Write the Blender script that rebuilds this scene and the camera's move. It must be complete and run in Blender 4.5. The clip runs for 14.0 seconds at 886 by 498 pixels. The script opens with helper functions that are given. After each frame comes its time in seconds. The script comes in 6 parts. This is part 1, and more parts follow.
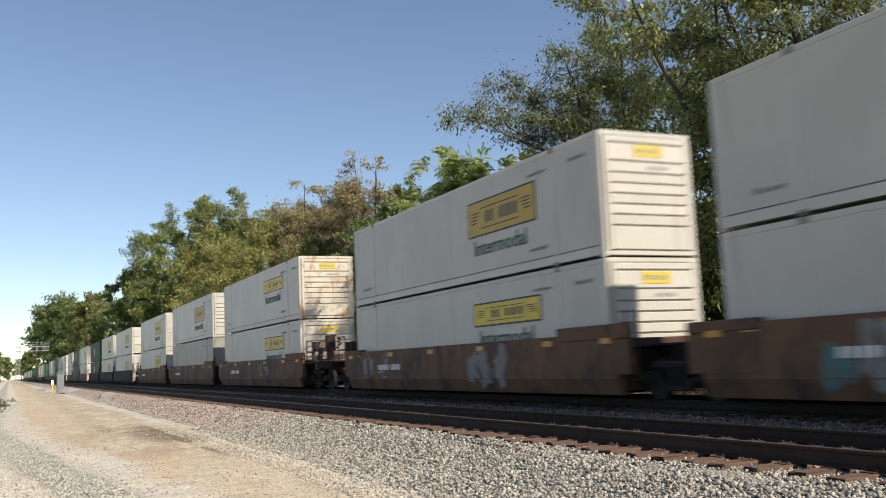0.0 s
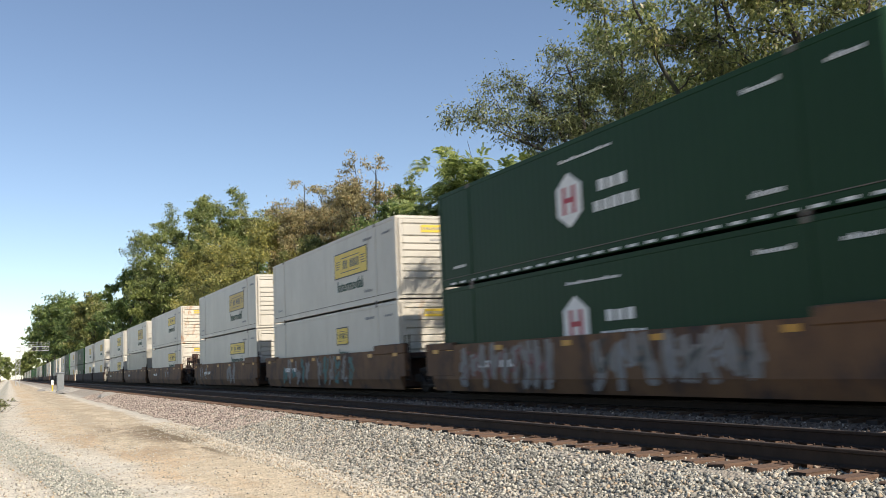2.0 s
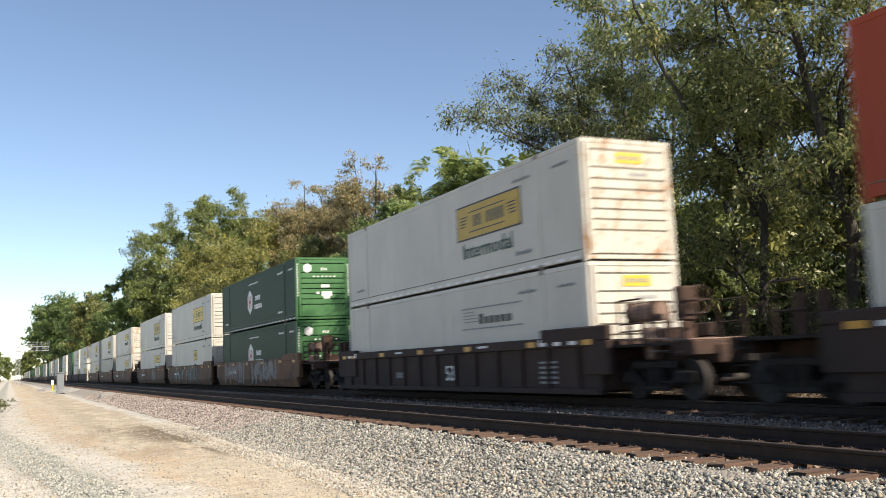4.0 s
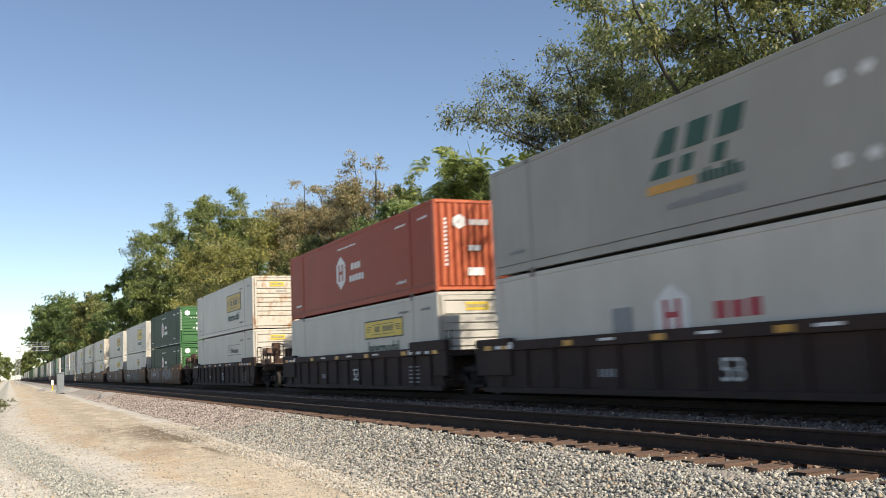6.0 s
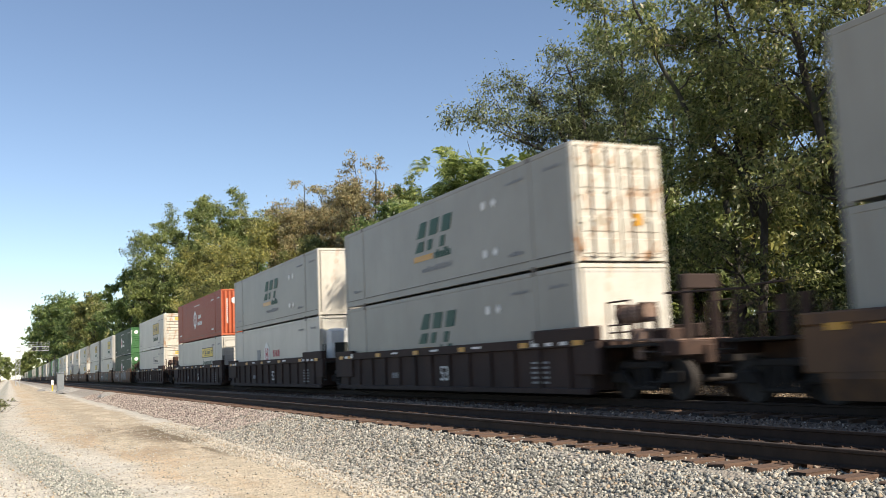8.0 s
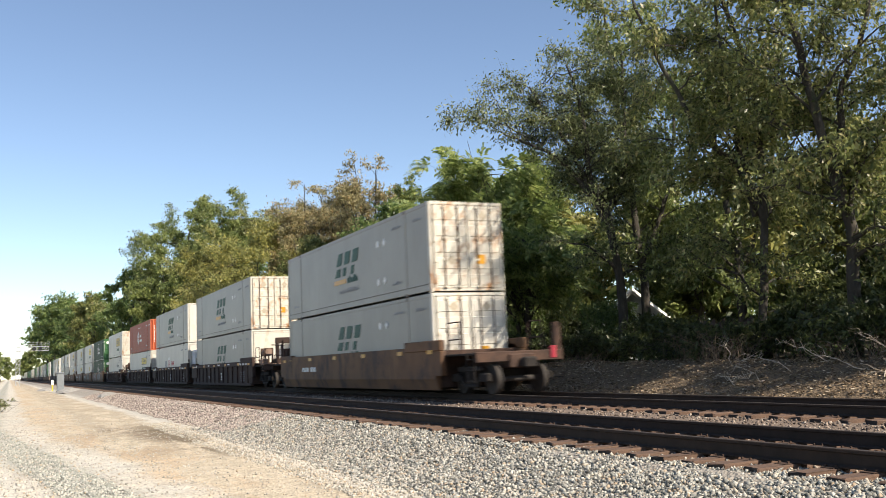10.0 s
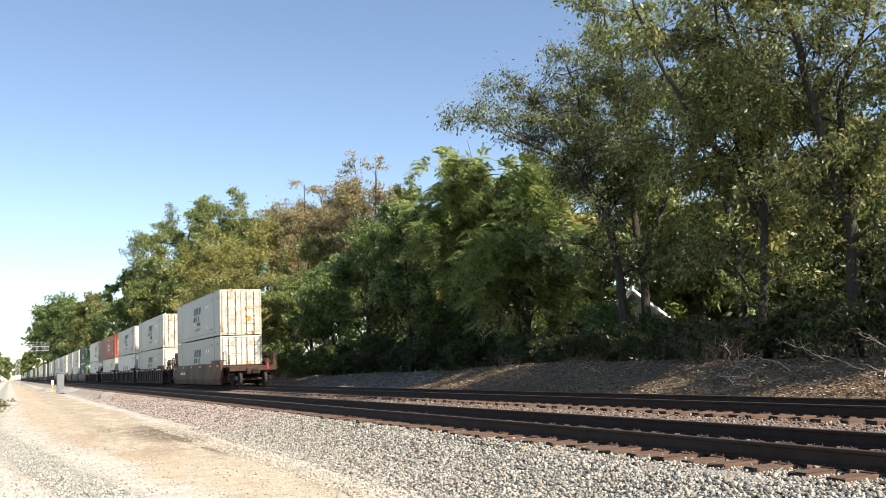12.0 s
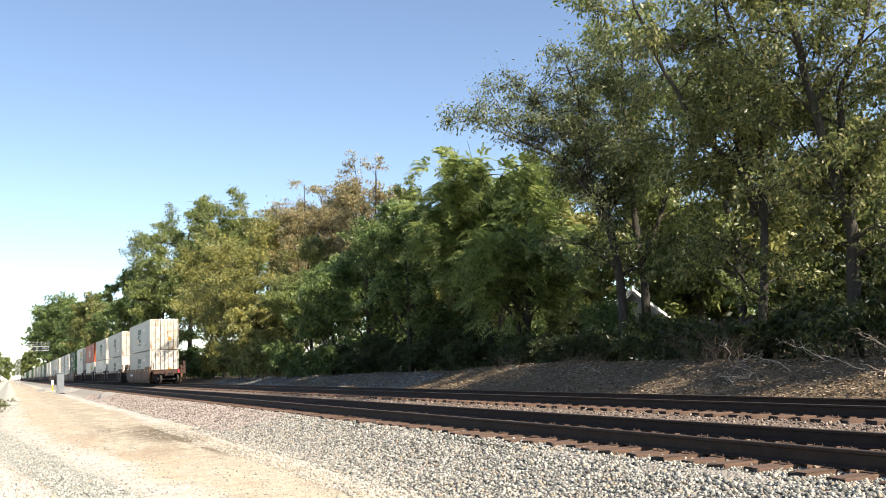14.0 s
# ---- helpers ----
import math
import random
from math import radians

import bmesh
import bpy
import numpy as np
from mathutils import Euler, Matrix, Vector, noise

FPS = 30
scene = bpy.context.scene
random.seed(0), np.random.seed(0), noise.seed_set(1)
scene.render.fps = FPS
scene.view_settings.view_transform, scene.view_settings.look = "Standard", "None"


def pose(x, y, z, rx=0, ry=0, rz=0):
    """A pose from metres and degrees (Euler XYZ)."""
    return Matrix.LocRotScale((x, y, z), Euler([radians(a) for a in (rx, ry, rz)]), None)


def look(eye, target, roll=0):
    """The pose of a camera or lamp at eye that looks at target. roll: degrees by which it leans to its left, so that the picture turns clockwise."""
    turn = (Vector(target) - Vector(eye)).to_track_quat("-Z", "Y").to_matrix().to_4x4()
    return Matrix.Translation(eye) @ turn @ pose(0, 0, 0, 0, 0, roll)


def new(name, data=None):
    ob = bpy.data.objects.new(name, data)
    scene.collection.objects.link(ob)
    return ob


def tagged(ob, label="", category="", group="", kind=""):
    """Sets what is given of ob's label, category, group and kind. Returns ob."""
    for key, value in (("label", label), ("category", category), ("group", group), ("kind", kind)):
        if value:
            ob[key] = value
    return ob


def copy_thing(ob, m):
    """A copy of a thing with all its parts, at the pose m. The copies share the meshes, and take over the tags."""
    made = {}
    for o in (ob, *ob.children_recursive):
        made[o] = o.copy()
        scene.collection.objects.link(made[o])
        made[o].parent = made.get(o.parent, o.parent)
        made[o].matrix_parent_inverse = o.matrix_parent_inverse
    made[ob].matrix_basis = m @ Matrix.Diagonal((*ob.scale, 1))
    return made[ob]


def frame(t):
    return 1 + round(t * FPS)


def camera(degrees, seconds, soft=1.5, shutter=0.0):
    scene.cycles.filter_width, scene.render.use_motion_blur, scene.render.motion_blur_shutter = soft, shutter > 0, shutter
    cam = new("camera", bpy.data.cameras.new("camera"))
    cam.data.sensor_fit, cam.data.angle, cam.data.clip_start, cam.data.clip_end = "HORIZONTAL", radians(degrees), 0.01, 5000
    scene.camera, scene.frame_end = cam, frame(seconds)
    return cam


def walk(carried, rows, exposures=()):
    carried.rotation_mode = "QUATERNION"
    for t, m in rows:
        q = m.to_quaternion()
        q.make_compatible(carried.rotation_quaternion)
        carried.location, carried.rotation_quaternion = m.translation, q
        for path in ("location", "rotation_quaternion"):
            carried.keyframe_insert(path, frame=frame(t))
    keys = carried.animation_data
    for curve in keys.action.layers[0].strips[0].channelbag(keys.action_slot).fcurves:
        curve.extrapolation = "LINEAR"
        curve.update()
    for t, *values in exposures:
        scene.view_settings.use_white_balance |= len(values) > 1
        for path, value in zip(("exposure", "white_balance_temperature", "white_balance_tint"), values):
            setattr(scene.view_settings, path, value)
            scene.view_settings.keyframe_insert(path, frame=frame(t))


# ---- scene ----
cam = camera(51.55, 14.0, soft=0.6, shutter=0.5)
YAW, PITCH, ROLL = radians(25.415), radians(6.92), -2.512
EYE = Vector((0.0, 0.0, 1.014))
AIM = EYE + 10 * Vector((math.sin(YAW) * math.cos(PITCH), math.cos(YAW) * math.cos(PITCH), math.sin(PITCH)))
walk(cam, [(0, look(EYE, AIM, ROLL)), (14, look(EYE, AIM, ROLL))],
     exposures=[(0, 0.64, 6900, 11), (2, 0.77, 6900, 11), (3, 0.95, 6900, 11), (6.2, 0.76, 6900, 11), (8.2, 0.85, 6900, 11), (11, 1.07, 6900, 11), (14, 1.28, 6900, 11)])

# ---- sky and sun ----
SUN = Vector((0.5, -1.0, 0.97)).normalized()
world = bpy.data.worlds.new("sky")
scene.world = world
world.use_nodes = True
wn = world.node_tree.nodes
sky = wn.new("ShaderNodeTexSky")
sky.sky_type = "NISHITA"
sky.sun_disc = False
sky.sun_elevation = math.asin(SUN.z)
sky.sun_rotation = math.atan2(SUN.x, SUN.y)
sky.air_density, sky.dust_density, sky.ozone_density = 0.8, 0.25, 1.5
world.node_tree.links.new(sky.outputs[0], wn["Background"].inputs[0])
wn["Background"].inputs[1].default_value = 0.096
lamp = bpy.data.lights.new("sun", "SUN")
lamp.energy, lamp.angle, lamp.color = 4.2, radians(0.53), (1.0, 0.92, 0.80)
sun = new("sun", lamp)
sun.matrix_world = look(SUN * 100, (0, 0, 0))


# ---- materials ----
def material(name):
    m = bpy.data.materials.new(name)
    m.use_nodes = True
    n = m.node_tree.nodes
    return m, n, m.node_tree.links, n["Principled BSDF"]


def ramp(n, stops):
    r = n.new("ShaderNodeValToRGB")
    el = r.color_ramp.elements
    while len(el) < len(stops):
        el.new(0.5)
    for e, (pos, c) in zip(el, stops):
        e.position = pos
        e.color = (*c, 1) if len(c) == 3 else c
    return r


def noise_node(n, l, scale, detail=6, rough=0.6, stretch=(1, 1, 1), space="Object"):
    tc = n.new("ShaderNodeTexCoord")
    mp = n.new("ShaderNodeMapping")
    mp.inputs["Scale"].default_value = stretch
    l.new(tc.outputs[space], mp.inputs[0])
    t = n.new("ShaderNodeTexNoise")
    t.inputs["Scale"].default_value, t.inputs["Detail"].default_value = scale, detail
    t.inputs["Roughness"].default_value = rough
    l.new(mp.outputs[0], t.inputs[0])
    return t


def mix_node(n, l, fac, a, b, mode="MIX"):
    m = n.new("ShaderNodeMix")
    m.data_type, m.blend_type = "RGBA", mode
    for sock, v in ((m.inputs["Factor"], fac), (m.inputs["A"], a), (m.inputs["B"], b)):
        if isinstance(v, (int, float)):
            sock.default_value = v
        elif isinstance(v, tuple):
            sock.default_value = (*v, 1)
        else:
            l.new(v, sock)
    return m.outputs["Result"]


def bump_node(n, l, bsdf, height, strength, dist):
    b = n.new("ShaderNodeBump")
    b.inputs["Strength"].default_value, b.inputs["Distance"].default_value = strength, dist
    l.new(height, b.inputs["Height"])
    l.new(b.outputs[0], bsdf.inputs["Normal"])


def surface(name, c1, c2, scale=3.0, rough=0.7, metal=0.0, stain=None, stain_at=0.62, stain_scale=1.2,
            stretch=(1, 1, 1), bump=0.15, fine=40.0, spread=0.35, dist=0.01):
    """Two-tone surface with coarse blotches, fine grain and, where given, a stain of a second substance."""
    m, n, l, b = material(name)
    coarse = noise_node(n, l, scale, 6, 0.65, stretch)
    r = ramp(n, [(0.5 - spread / 2, c1), (0.5 + spread / 2, c2)])
    l.new(coarse.outputs["Fac"], r.inputs[0])
    col = r.outputs[0]
    grain = noise_node(n, l, fine, 4, 0.7)
    gr = ramp(n, [(0.3, (0.78, 0.78, 0.78)), (0.7, (1.0, 1.0, 1.0))])
    l.new(grain.outputs["Fac"], gr.inputs[0])
    col = mix_node(n, l, 0.6, col, gr.outputs[0], "MULTIPLY")
    if stain:
        s = noise_node(n, l, stain_scale, 8, 0.72, stretch)
        sr = ramp(n, [(stain_at, (0, 0, 0)), (stain_at + 0.14, (1, 1, 1))])
        l.new(s.outputs["Fac"], sr.inputs[0])
        col = mix_node(n, l, sr.outputs[0], col, stain)
    l.new(col, b.inputs["Base Color"])
    b.inputs["Roughness"].default_value, b.inputs["Metallic"].default_value = rough, metal
    if bump:
        bump_node(n, l, b, grain.outputs["Fac"], bump, dist)
    return m


def plain(name, c, rough=0.6, metal=0.0):
    return surface(name, tuple(0.88 * v for v in c), tuple(min(1, 1.08 * v) for v in c), 4.0, rough, metal, bump=0.05)


def panel_paint(name, c, dirt, amount=0.66, wave=0.0, rough=0.45):
    """Painted container steel: streaks run down the sheet, broad dirt, faint upright corrugation."""
    m, n, l, b = material(name)
    streak = noise_node(n, l, 2.2, 8, 0.7, (1, 1.6, 0.14))
    sr = ramp(n, [(amount, (0, 0, 0)), (amount + 0.2, (0.65, 0.65, 0.65))])
    l.new(streak.outputs["Fac"], sr.inputs[0])
    broad = noise_node(n, l, 0.55, 4, 0.6)
    br = ramp(n, [(0.3, tuple(0.86 * v for v in c)), (0.7, c)])
    l.new(broad.outputs["Fac"], br.inputs[0])
    col = mix_node(n, l, sr.outputs[0], br.outputs[0], dirt)
    oi = n.new("ShaderNodeObjectInfo")
    tone = ramp(n, [(0, (0.9, 0.9, 0.89)), (1, (1, 1, 1))])
    l.new(oi.outputs["Random"], tone.inputs[0])
    col = mix_node(n, l, 1.0, col, tone.outputs[0], "MULTIPLY")
    l.new(col, b.inputs["Base Color"])
    b.inputs["Roughness"].default_value = rough
    b.inputs["Specular IOR Level"].default_value = 0.25
    if wave:
        tc = n.new("ShaderNodeTexCoord")
        w = n.new("ShaderNodeTexWave")
        w.bands_direction = "Y"
        w.inputs["Scale"].default_value = 1.05
        l.new(tc.outputs["Object"], w.inputs[0])
        bump_node(n, l, b, w.outputs["Fac"], wave, 0.03)
    return m


def leaf_material(name, dark, mid, light, accent=None):
    m, n, l, b = material(name)
    g = n.new("ShaderNodeNewGeometry")
    stops = [(0.0, dark), (0.45, mid), (0.9, light)]
    if accent:
        stops += [(0.95, accent)]
    r = ramp(n, stops)
    l.new(g.outputs["Random Per Island"], r.inputs[0])
    big = noise_node(n, l, 0.35, 3, 0.6)
    br = ramp(n, [(0.3, (0.72, 0.76, 0.72)), (0.7, (1.12, 1.1, 1.0))])
    l.new(big.outputs["Fac"], br.inputs[0])
    col = mix_node(n, l, 1.0, r.outputs[0], br.outputs[0], "MULTIPLY")
    l.new(col, b.inputs["Base Color"])
    b.inputs["Roughness"].default_value = 0.42
    tr = n.new("ShaderNodeBsdfTranslucent")
    l.new(col, tr.inputs[0])
    mx = n.new("ShaderNodeMixShader")
    mx.inputs[0].default_value = 0.48
    l.new(b.outputs[0], mx.inputs[1])
    l.new(tr.outputs[0], mx.inputs[2])
    l.new(mx.outputs[0], n["Material Output"].inputs[0])
    return m


def island_material(name, stops, rough=0.85, fine=60):
    m, n, l, b = material(name)
    g = n.new("ShaderNodeNewGeometry")
    r = ramp(n, stops)
    l.new(g.outputs["Random Per Island"], r.inputs[0])
    t = noise_node(n, l, fine, 4, 0.7)
    tr = ramp(n, [(0.3, (0.72, 0.72, 0.72)), (0.7, (1.05, 1.04, 1.02))])
    l.new(t.outputs["Fac"], tr.inputs[0])
    l.new(mix_node(n, l, 1.0, r.outputs[0], tr.outputs[0], "MULTIPLY"), b.inputs["Base Color"])
    b.inputs["Roughness"].default_value = rough
    return m


def ground_material():
    m, n, l, b = material("ground_earth")
    tc = n.new("ShaderNodeTexCoord")
    sep = n.new("ShaderNodeSeparateXYZ")
    wob = noise_node(n, l, 0.35, 5, 0.6)
    l.new(tc.outputs["Object"], sep.inputs[0])

    def math_node(op, a, b, c=None):
        m2 = n.new("ShaderNodeMath")
        m2.operation = op
        for sock, v in zip(m2.inputs, (a, b, c)):
            if isinstance(v, (int, float)):
                sock.default_value = v
            elif v is not None:
                l.new(v, sock)
        return m2.outputs[0]

    def map_node(value, a, b, c, d):
        m2 = n.new("ShaderNodeMapRange")
        l.new(value, m2.inputs["Value"])
        for key, v in (("From Min", a), ("From Max", b), ("To Min", c), ("To Max", d)):
            m2.inputs[key].default_value = v
        return m2.outputs[0]

    # the wheel tracks drift towards the railway as they come nearer
    drift = math_node("MULTIPLY", map_node(sep.outputs["Y"], 10, 34, -0.9, 1.26), map_node(sep.outputs["X"], 2.6, 3.6, 1, 0))
    across = math_node("ADD", math_node("ADD", sep.outputs["X"], drift), math_node("MULTIPLY_ADD", wob.outputs["Fac"], 1.3, -0.65))
    place = math_node("MULTIPLY_ADD", across, 1 / 40.0, 0.25)
    white, grey, tan = (0.55, 0.52, 0.45), (0.34, 0.34, 0.295), (0.53, 0.455, 0.34)
    ballast, litter = (0.31, 0.28, 0.24), (0.16, 0.115, 0.072)

    def at(x):
        return 0.25 + x / 40.0
    zones = ramp(n, [(at(-6), (0.30, 0.26, 0.17)), (at(-2.0), white), (at(-0.1), white), (at(0.2), grey), (at(0.85), grey),
                     (at(1.2), white), (at(1.8), white), (at(2.2), tan), (at(4.0), tan), (at(4.5), white), (at(5.5), ballast), (at(6.6), ballast), (at(7.2), (0.17, 0.128, 0.098)), (at(15.0), (0.17, 0.128, 0.098)), (at(15.9), litter), (at(22), (0.10, 0.075, 0.045))])
    l.new(place, zones.inputs[0])
    # bare orange earth along the wheel track, dark damp streak beside it
    soil = noise_node(n, l, 0.7, 7, 0.68, (1.0, 0.3, 1))
    so = ramp(n, [(0.46, (0, 0, 0)), (0.58, (0.95, 0.95, 0.95))])
    l.new(soil.outputs["Fac"], so.inputs[0])
    lane = ramp(n, [(at(-0.3), (0.12, 0.12, 0.12)), (at(1.6), (0.2, 0.2, 0.2)), (at(2.1), (1, 1, 1)), (at(2.9), (1, 1, 1)), (at(3.5), (0.25, 0.25, 0.25)), (at(4.6), (0, 0, 0))])
    l.new(place, lane.inputs[0])
    earth = mix_node(n, l, math_node("MULTIPLY", so.outputs[0], lane.outputs[0]), zones.outputs[0], (0.50, 0.385, 0.26))
    damp = noise_node(n, l, 1.1, 8, 0.72, (1.0, 0.28, 1))
    da = ramp(n, [(0.42, (0, 0, 0)), (0.50, (0.9, 0.9, 0.9))])
    l.new(damp.outputs["Fac"], da.inputs[0])
    streak = ramp(n, [(at(1.6), (0, 0, 0)), (at(2.2), (0.25, 0.25, 0.25)), (at(3.3), (0.35, 0.35, 0.35)), (at(3.55), (1, 1, 1)), (at(4.2), (1, 1, 1)), (at(4.5), (0, 0, 0))])
    l.new(place, streak.inputs[0])
    stretch_in = math_node("MULTIPLY", map_node(sep.outputs["Y"], 17, 20, 0.15, 1), map_node(sep.outputs["Y"], 28, 33, 1, 0.35))
    wet = math_node("MULTIPLY", math_node("MULTIPLY", da.outputs[0], streak.outputs[0]), stretch_in)
    earth = mix_node(n, l, wet, earth, (0.13, 0.095, 0.055))
    # loose earth and stone flecks, coarse and fine
    mid = noise_node(n, l, 1.6, 8, 0.72)
    mr = ramp(n, [(0.32, (0.74, 0.72, 0.69)), (0.5, (0.95, 0.95, 0.95)), (0.7, (1.12, 1.1, 1.06))])
    l.new(mid.outputs["Fac"], mr.inputs[0])
    col = mix_node(n, l, 1.0, earth, mr.outputs[0], "MULTIPLY")
    v = n.new("ShaderNodeTexVoronoi")
    v.inputs["Scale"].default_value = 26.0
    l.new(tc.outputs["Object"], v.inputs[0])
    vr = ramp(n, [(0.0, (0.66, 0.66, 0.66)), (0.5, (1.0, 1.0, 1.0)), (1.0, (1.35, 1.32, 1.28))])
    l.new(v.outputs["Color"], vr.inputs[0])
    col = mix_node(n, l, 0.75, col, vr.outputs[0], "MULTIPLY")
    l.new(col, b.inputs["Base Color"])
    b.inputs["Roughness"].default_value = 0.95
    bump_node(n, l, b, v.outputs["Distance"], 0.8, 0.03)
    return m


M = {}
M["ground"] = ground_material()
M["stone"] = island_material("crushed_stone", [(0.0, (0.06, 0.06, 0.055)), (0.25, (0.18, 0.18, 0.162)), (0.6, (0.36, 0.35, 0.31)), (0.85, (0.55, 0.53, 0.46)), (0.97, (0.38, 0.29, 0.20))])
M["stone_pale"] = island_material("pale_gravel", [(0.0, (0.26, 0.24, 0.20)), (0.3, (0.44, 0.41, 0.35)), (0.75, (0.58, 0.545, 0.47)), (0.95, (0.46, 0.36, 0.25))])
M["stone_rusty"] = island_material("rusty_stone", [(0.0, (0.045, 0.033, 0.025)), (0.4, (0.145, 0.105, 0.08)), (0.8, (0.27, 0.205, 0.16)), (0.95, (0.40, 0.335, 0.27))])
M["stone_pink"] = island_material("pinkish_ballast", [(0.0, (0.10, 0.08, 0.07)), (0.4, (0.31, 0.25, 0.22)), (0.8, (0.48, 0.40, 0.35)), (0.95, (0.58, 0.51, 0.44))])
M["stone_grey"] = island_material("blue_grey_gravel", [(0.0, (0.09, 0.09, 0.088)), (0.4, (0.20, 0.20, 0.195)), (0.8, (0.32, 0.315, 0.30)), (0.95, (0.46, 0.44, 0.40))])
M["stone_green"] = island_material("greenish_gravel", [(0.0, (0.21, 0.215, 0.19)), (0.4, (0.34, 0.345, 0.305)), (0.8, (0.45, 0.447, 0.39)), (0.95, (0.56, 0.53, 0.46))])
M["litter"] = island_material("dry_leaves", [(0.0, (0.07, 0.047, 0.028)), (0.4, (0.19, 0.13, 0.075)), (0.8, (0.36, 0.265, 0.16)), (0.95, (0.55, 0.46, 0.34))], 0.8)
M["tie"] = surface("creosoted_wood", (0.075, 0.045, 0.031), (0.165, 0.098, 0.064), 5, 0.9, stretch=(0.3, 4, 1), bump=0.6, fine=30, dist=0.02, stain=(0.26, 0.20, 0.15), stain_at=0.6, stain_scale=3.0)
# tie wood coloured near-black to hold the shadow on the end faces
M["tie_end"] = surface("shade_black_tie_end", (0.018, 0.015, 0.013), (0.045, 0.035, 0.03), 9, 0.95, bump=0.5)
M["rail"] = surface("rail_web_rust", (0.026, 0.017, 0.012), (0.05, 0.031, 0.022), 6, 0.85, 0.3, bump=0.2)
M["rail_head"] = surface("dull_rail_head", (0.06, 0.048, 0.04), (0.12, 0.10, 0.085), 8, 0.6, 0.4, bump=0.05)
M["plate"] = surface("tie_plate_rust", (0.05, 0.03, 0.02), (0.09, 0.05, 0.032), 20, 0.9, 0.2, bump=0.3)
M["white"] = panel_paint("white_container_paint", (0.60, 0.578, 0.52), (0.36, 0.30, 0.23), 0.56, 0.05)
# pale grey deepened further, the shade of the sunless sides is in the colour
M["white_grey"] = panel_paint("pale_grey_paint_shade_toned", (0.355, 0.345, 0.308), (0.24, 0.21, 0.17), 0.56, 0.12)
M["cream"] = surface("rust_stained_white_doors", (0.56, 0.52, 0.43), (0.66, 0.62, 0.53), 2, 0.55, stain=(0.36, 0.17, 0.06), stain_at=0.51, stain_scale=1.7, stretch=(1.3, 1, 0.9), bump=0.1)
# one green: shade is put into the side colour, sun into the end colour
M["green"] = panel_paint("green_side_paint_shaded", (0.008, 0.044, 0.0155), (0.02, 0.032, 0.02), 0.7, 0.35, 0.6)
M["green_end"] = surface("green_end_paint_sunlit", (0.042, 0.145, 0.046), (0.056, 0.18, 0.06), 2, 0.5, stain=(0.18, 0.29, 0.15), stain_at=0.66)
M["red"] = panel_paint("red_container_paint", (0.36, 0.062, 0.025), (0.18, 0.05, 0.03), 0.68, 0.3, 0.55)
# white for the ends, lighter than the grey sides with sunlight put into it
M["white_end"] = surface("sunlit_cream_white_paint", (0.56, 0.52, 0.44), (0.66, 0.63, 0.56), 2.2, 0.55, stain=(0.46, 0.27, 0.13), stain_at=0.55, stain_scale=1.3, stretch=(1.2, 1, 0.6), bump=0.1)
# the container's red made brighter, so its end carries the sunlight in its colour
M["red_end"] = surface("red_end_paint_sunlit", (0.48, 0.105, 0.04), (0.58, 0.145, 0.058), 2, 0.55, stain=(0.25, 0.06, 0.035), stain_at=0.64)
M["casting"] = surface("worn_casting", (0.09, 0.08, 0.07), (0.24, 0.21, 0.18), 8, 0.7, 0.2)
M["yellow"] = plain("yellow_sign", (0.72, 0.52, 0.05), 0.5)
M["yellow_dark"] = plain("ochre_sign", (0.50, 0.33, 0.035), 0.5)
M["ink"] = plain("black_lettering", (0.025, 0.03, 0.028), 0.5)
M["ink_grey"] = plain("grey_lettering", (0.26, 0.27, 0.28), 0.6)
M["ink_green"] = plain("dark_green_lettering", (0.018, 0.085, 0.06), 0.6)
M["sign_white"] = plain("white_lettering", (0.78, 0.78, 0.76), 0.5)
M["sign_red"] = plain("crimson_lettering", (0.42, 0.03, 0.05), 0.5)
M["ochre_steel"] = surface("ochre_brown_car_paint", (0.115, 0.056, 0.026), (0.19, 0.097, 0.042), 0.9, 0.75, stain=(0.04, 0.024, 0.021), stain_at=0.49, stretch=(1, 1, 0.5), bump=0.2)
M["brown_steel"] = surface("dark_brown_car_paint", (0.028, 0.016, 0.012), (0.05, 0.027, 0.02), 1.2, 0.85, stain=(0.10, 0.058, 0.034), stain_at=0.63, stretch=(1, 1, 0.4), bump=0.2)
M["dark_steel"] = surface("grimy_running_gear", (0.012, 0.010, 0.009), (0.028, 0.022, 0.018), 6, 0.95, 0.0, bump=0.3)
M["wheel"] = surface("wheel_steel", (0.02, 0.017, 0.015), (0.045, 0.036, 0.03), 7, 0.8, 0.0, bump=0.1)
M["galv"] = surface("galvanised_steel", (0.52, 0.53, 0.54), (0.64, 0.65, 0.66), 3, 0.5, 0.4, bump=0.05)
M["cabinet"] = surface("grey_cabinet_paint", (0.17, 0.19, 0.20), (0.22, 0.24, 0.25), 2, 0.5, bump=0.05)
M["bark"] = surface("grey_brown_bark", (0.03, 0.026, 0.022), (0.085, 0.074, 0.06), 6, 0.95, stretch=(1, 1, 0.25), bump=0.9, fine=25, dist=0.04, stain=(0.05, 0.06, 0.03), stain_at=0.55)
M["dead"] = surface("bleached_deadwood", (0.30, 0.24, 0.18), (0.52, 0.45, 0.36), 6, 0.9, bump=0.4)
M["fence"] = surface("weathered_fence_wood", (0.045, 0.032, 0.025), (0.10, 0.072, 0.055), 3, 0.9, stretch=(1, 1, 0.2), bump=0.4)
M["siding"] = surface("white_house_siding", (0.62, 0.63, 0.62), (0.78, 0.78, 0.76), 2, 0.6, bump=0.1)
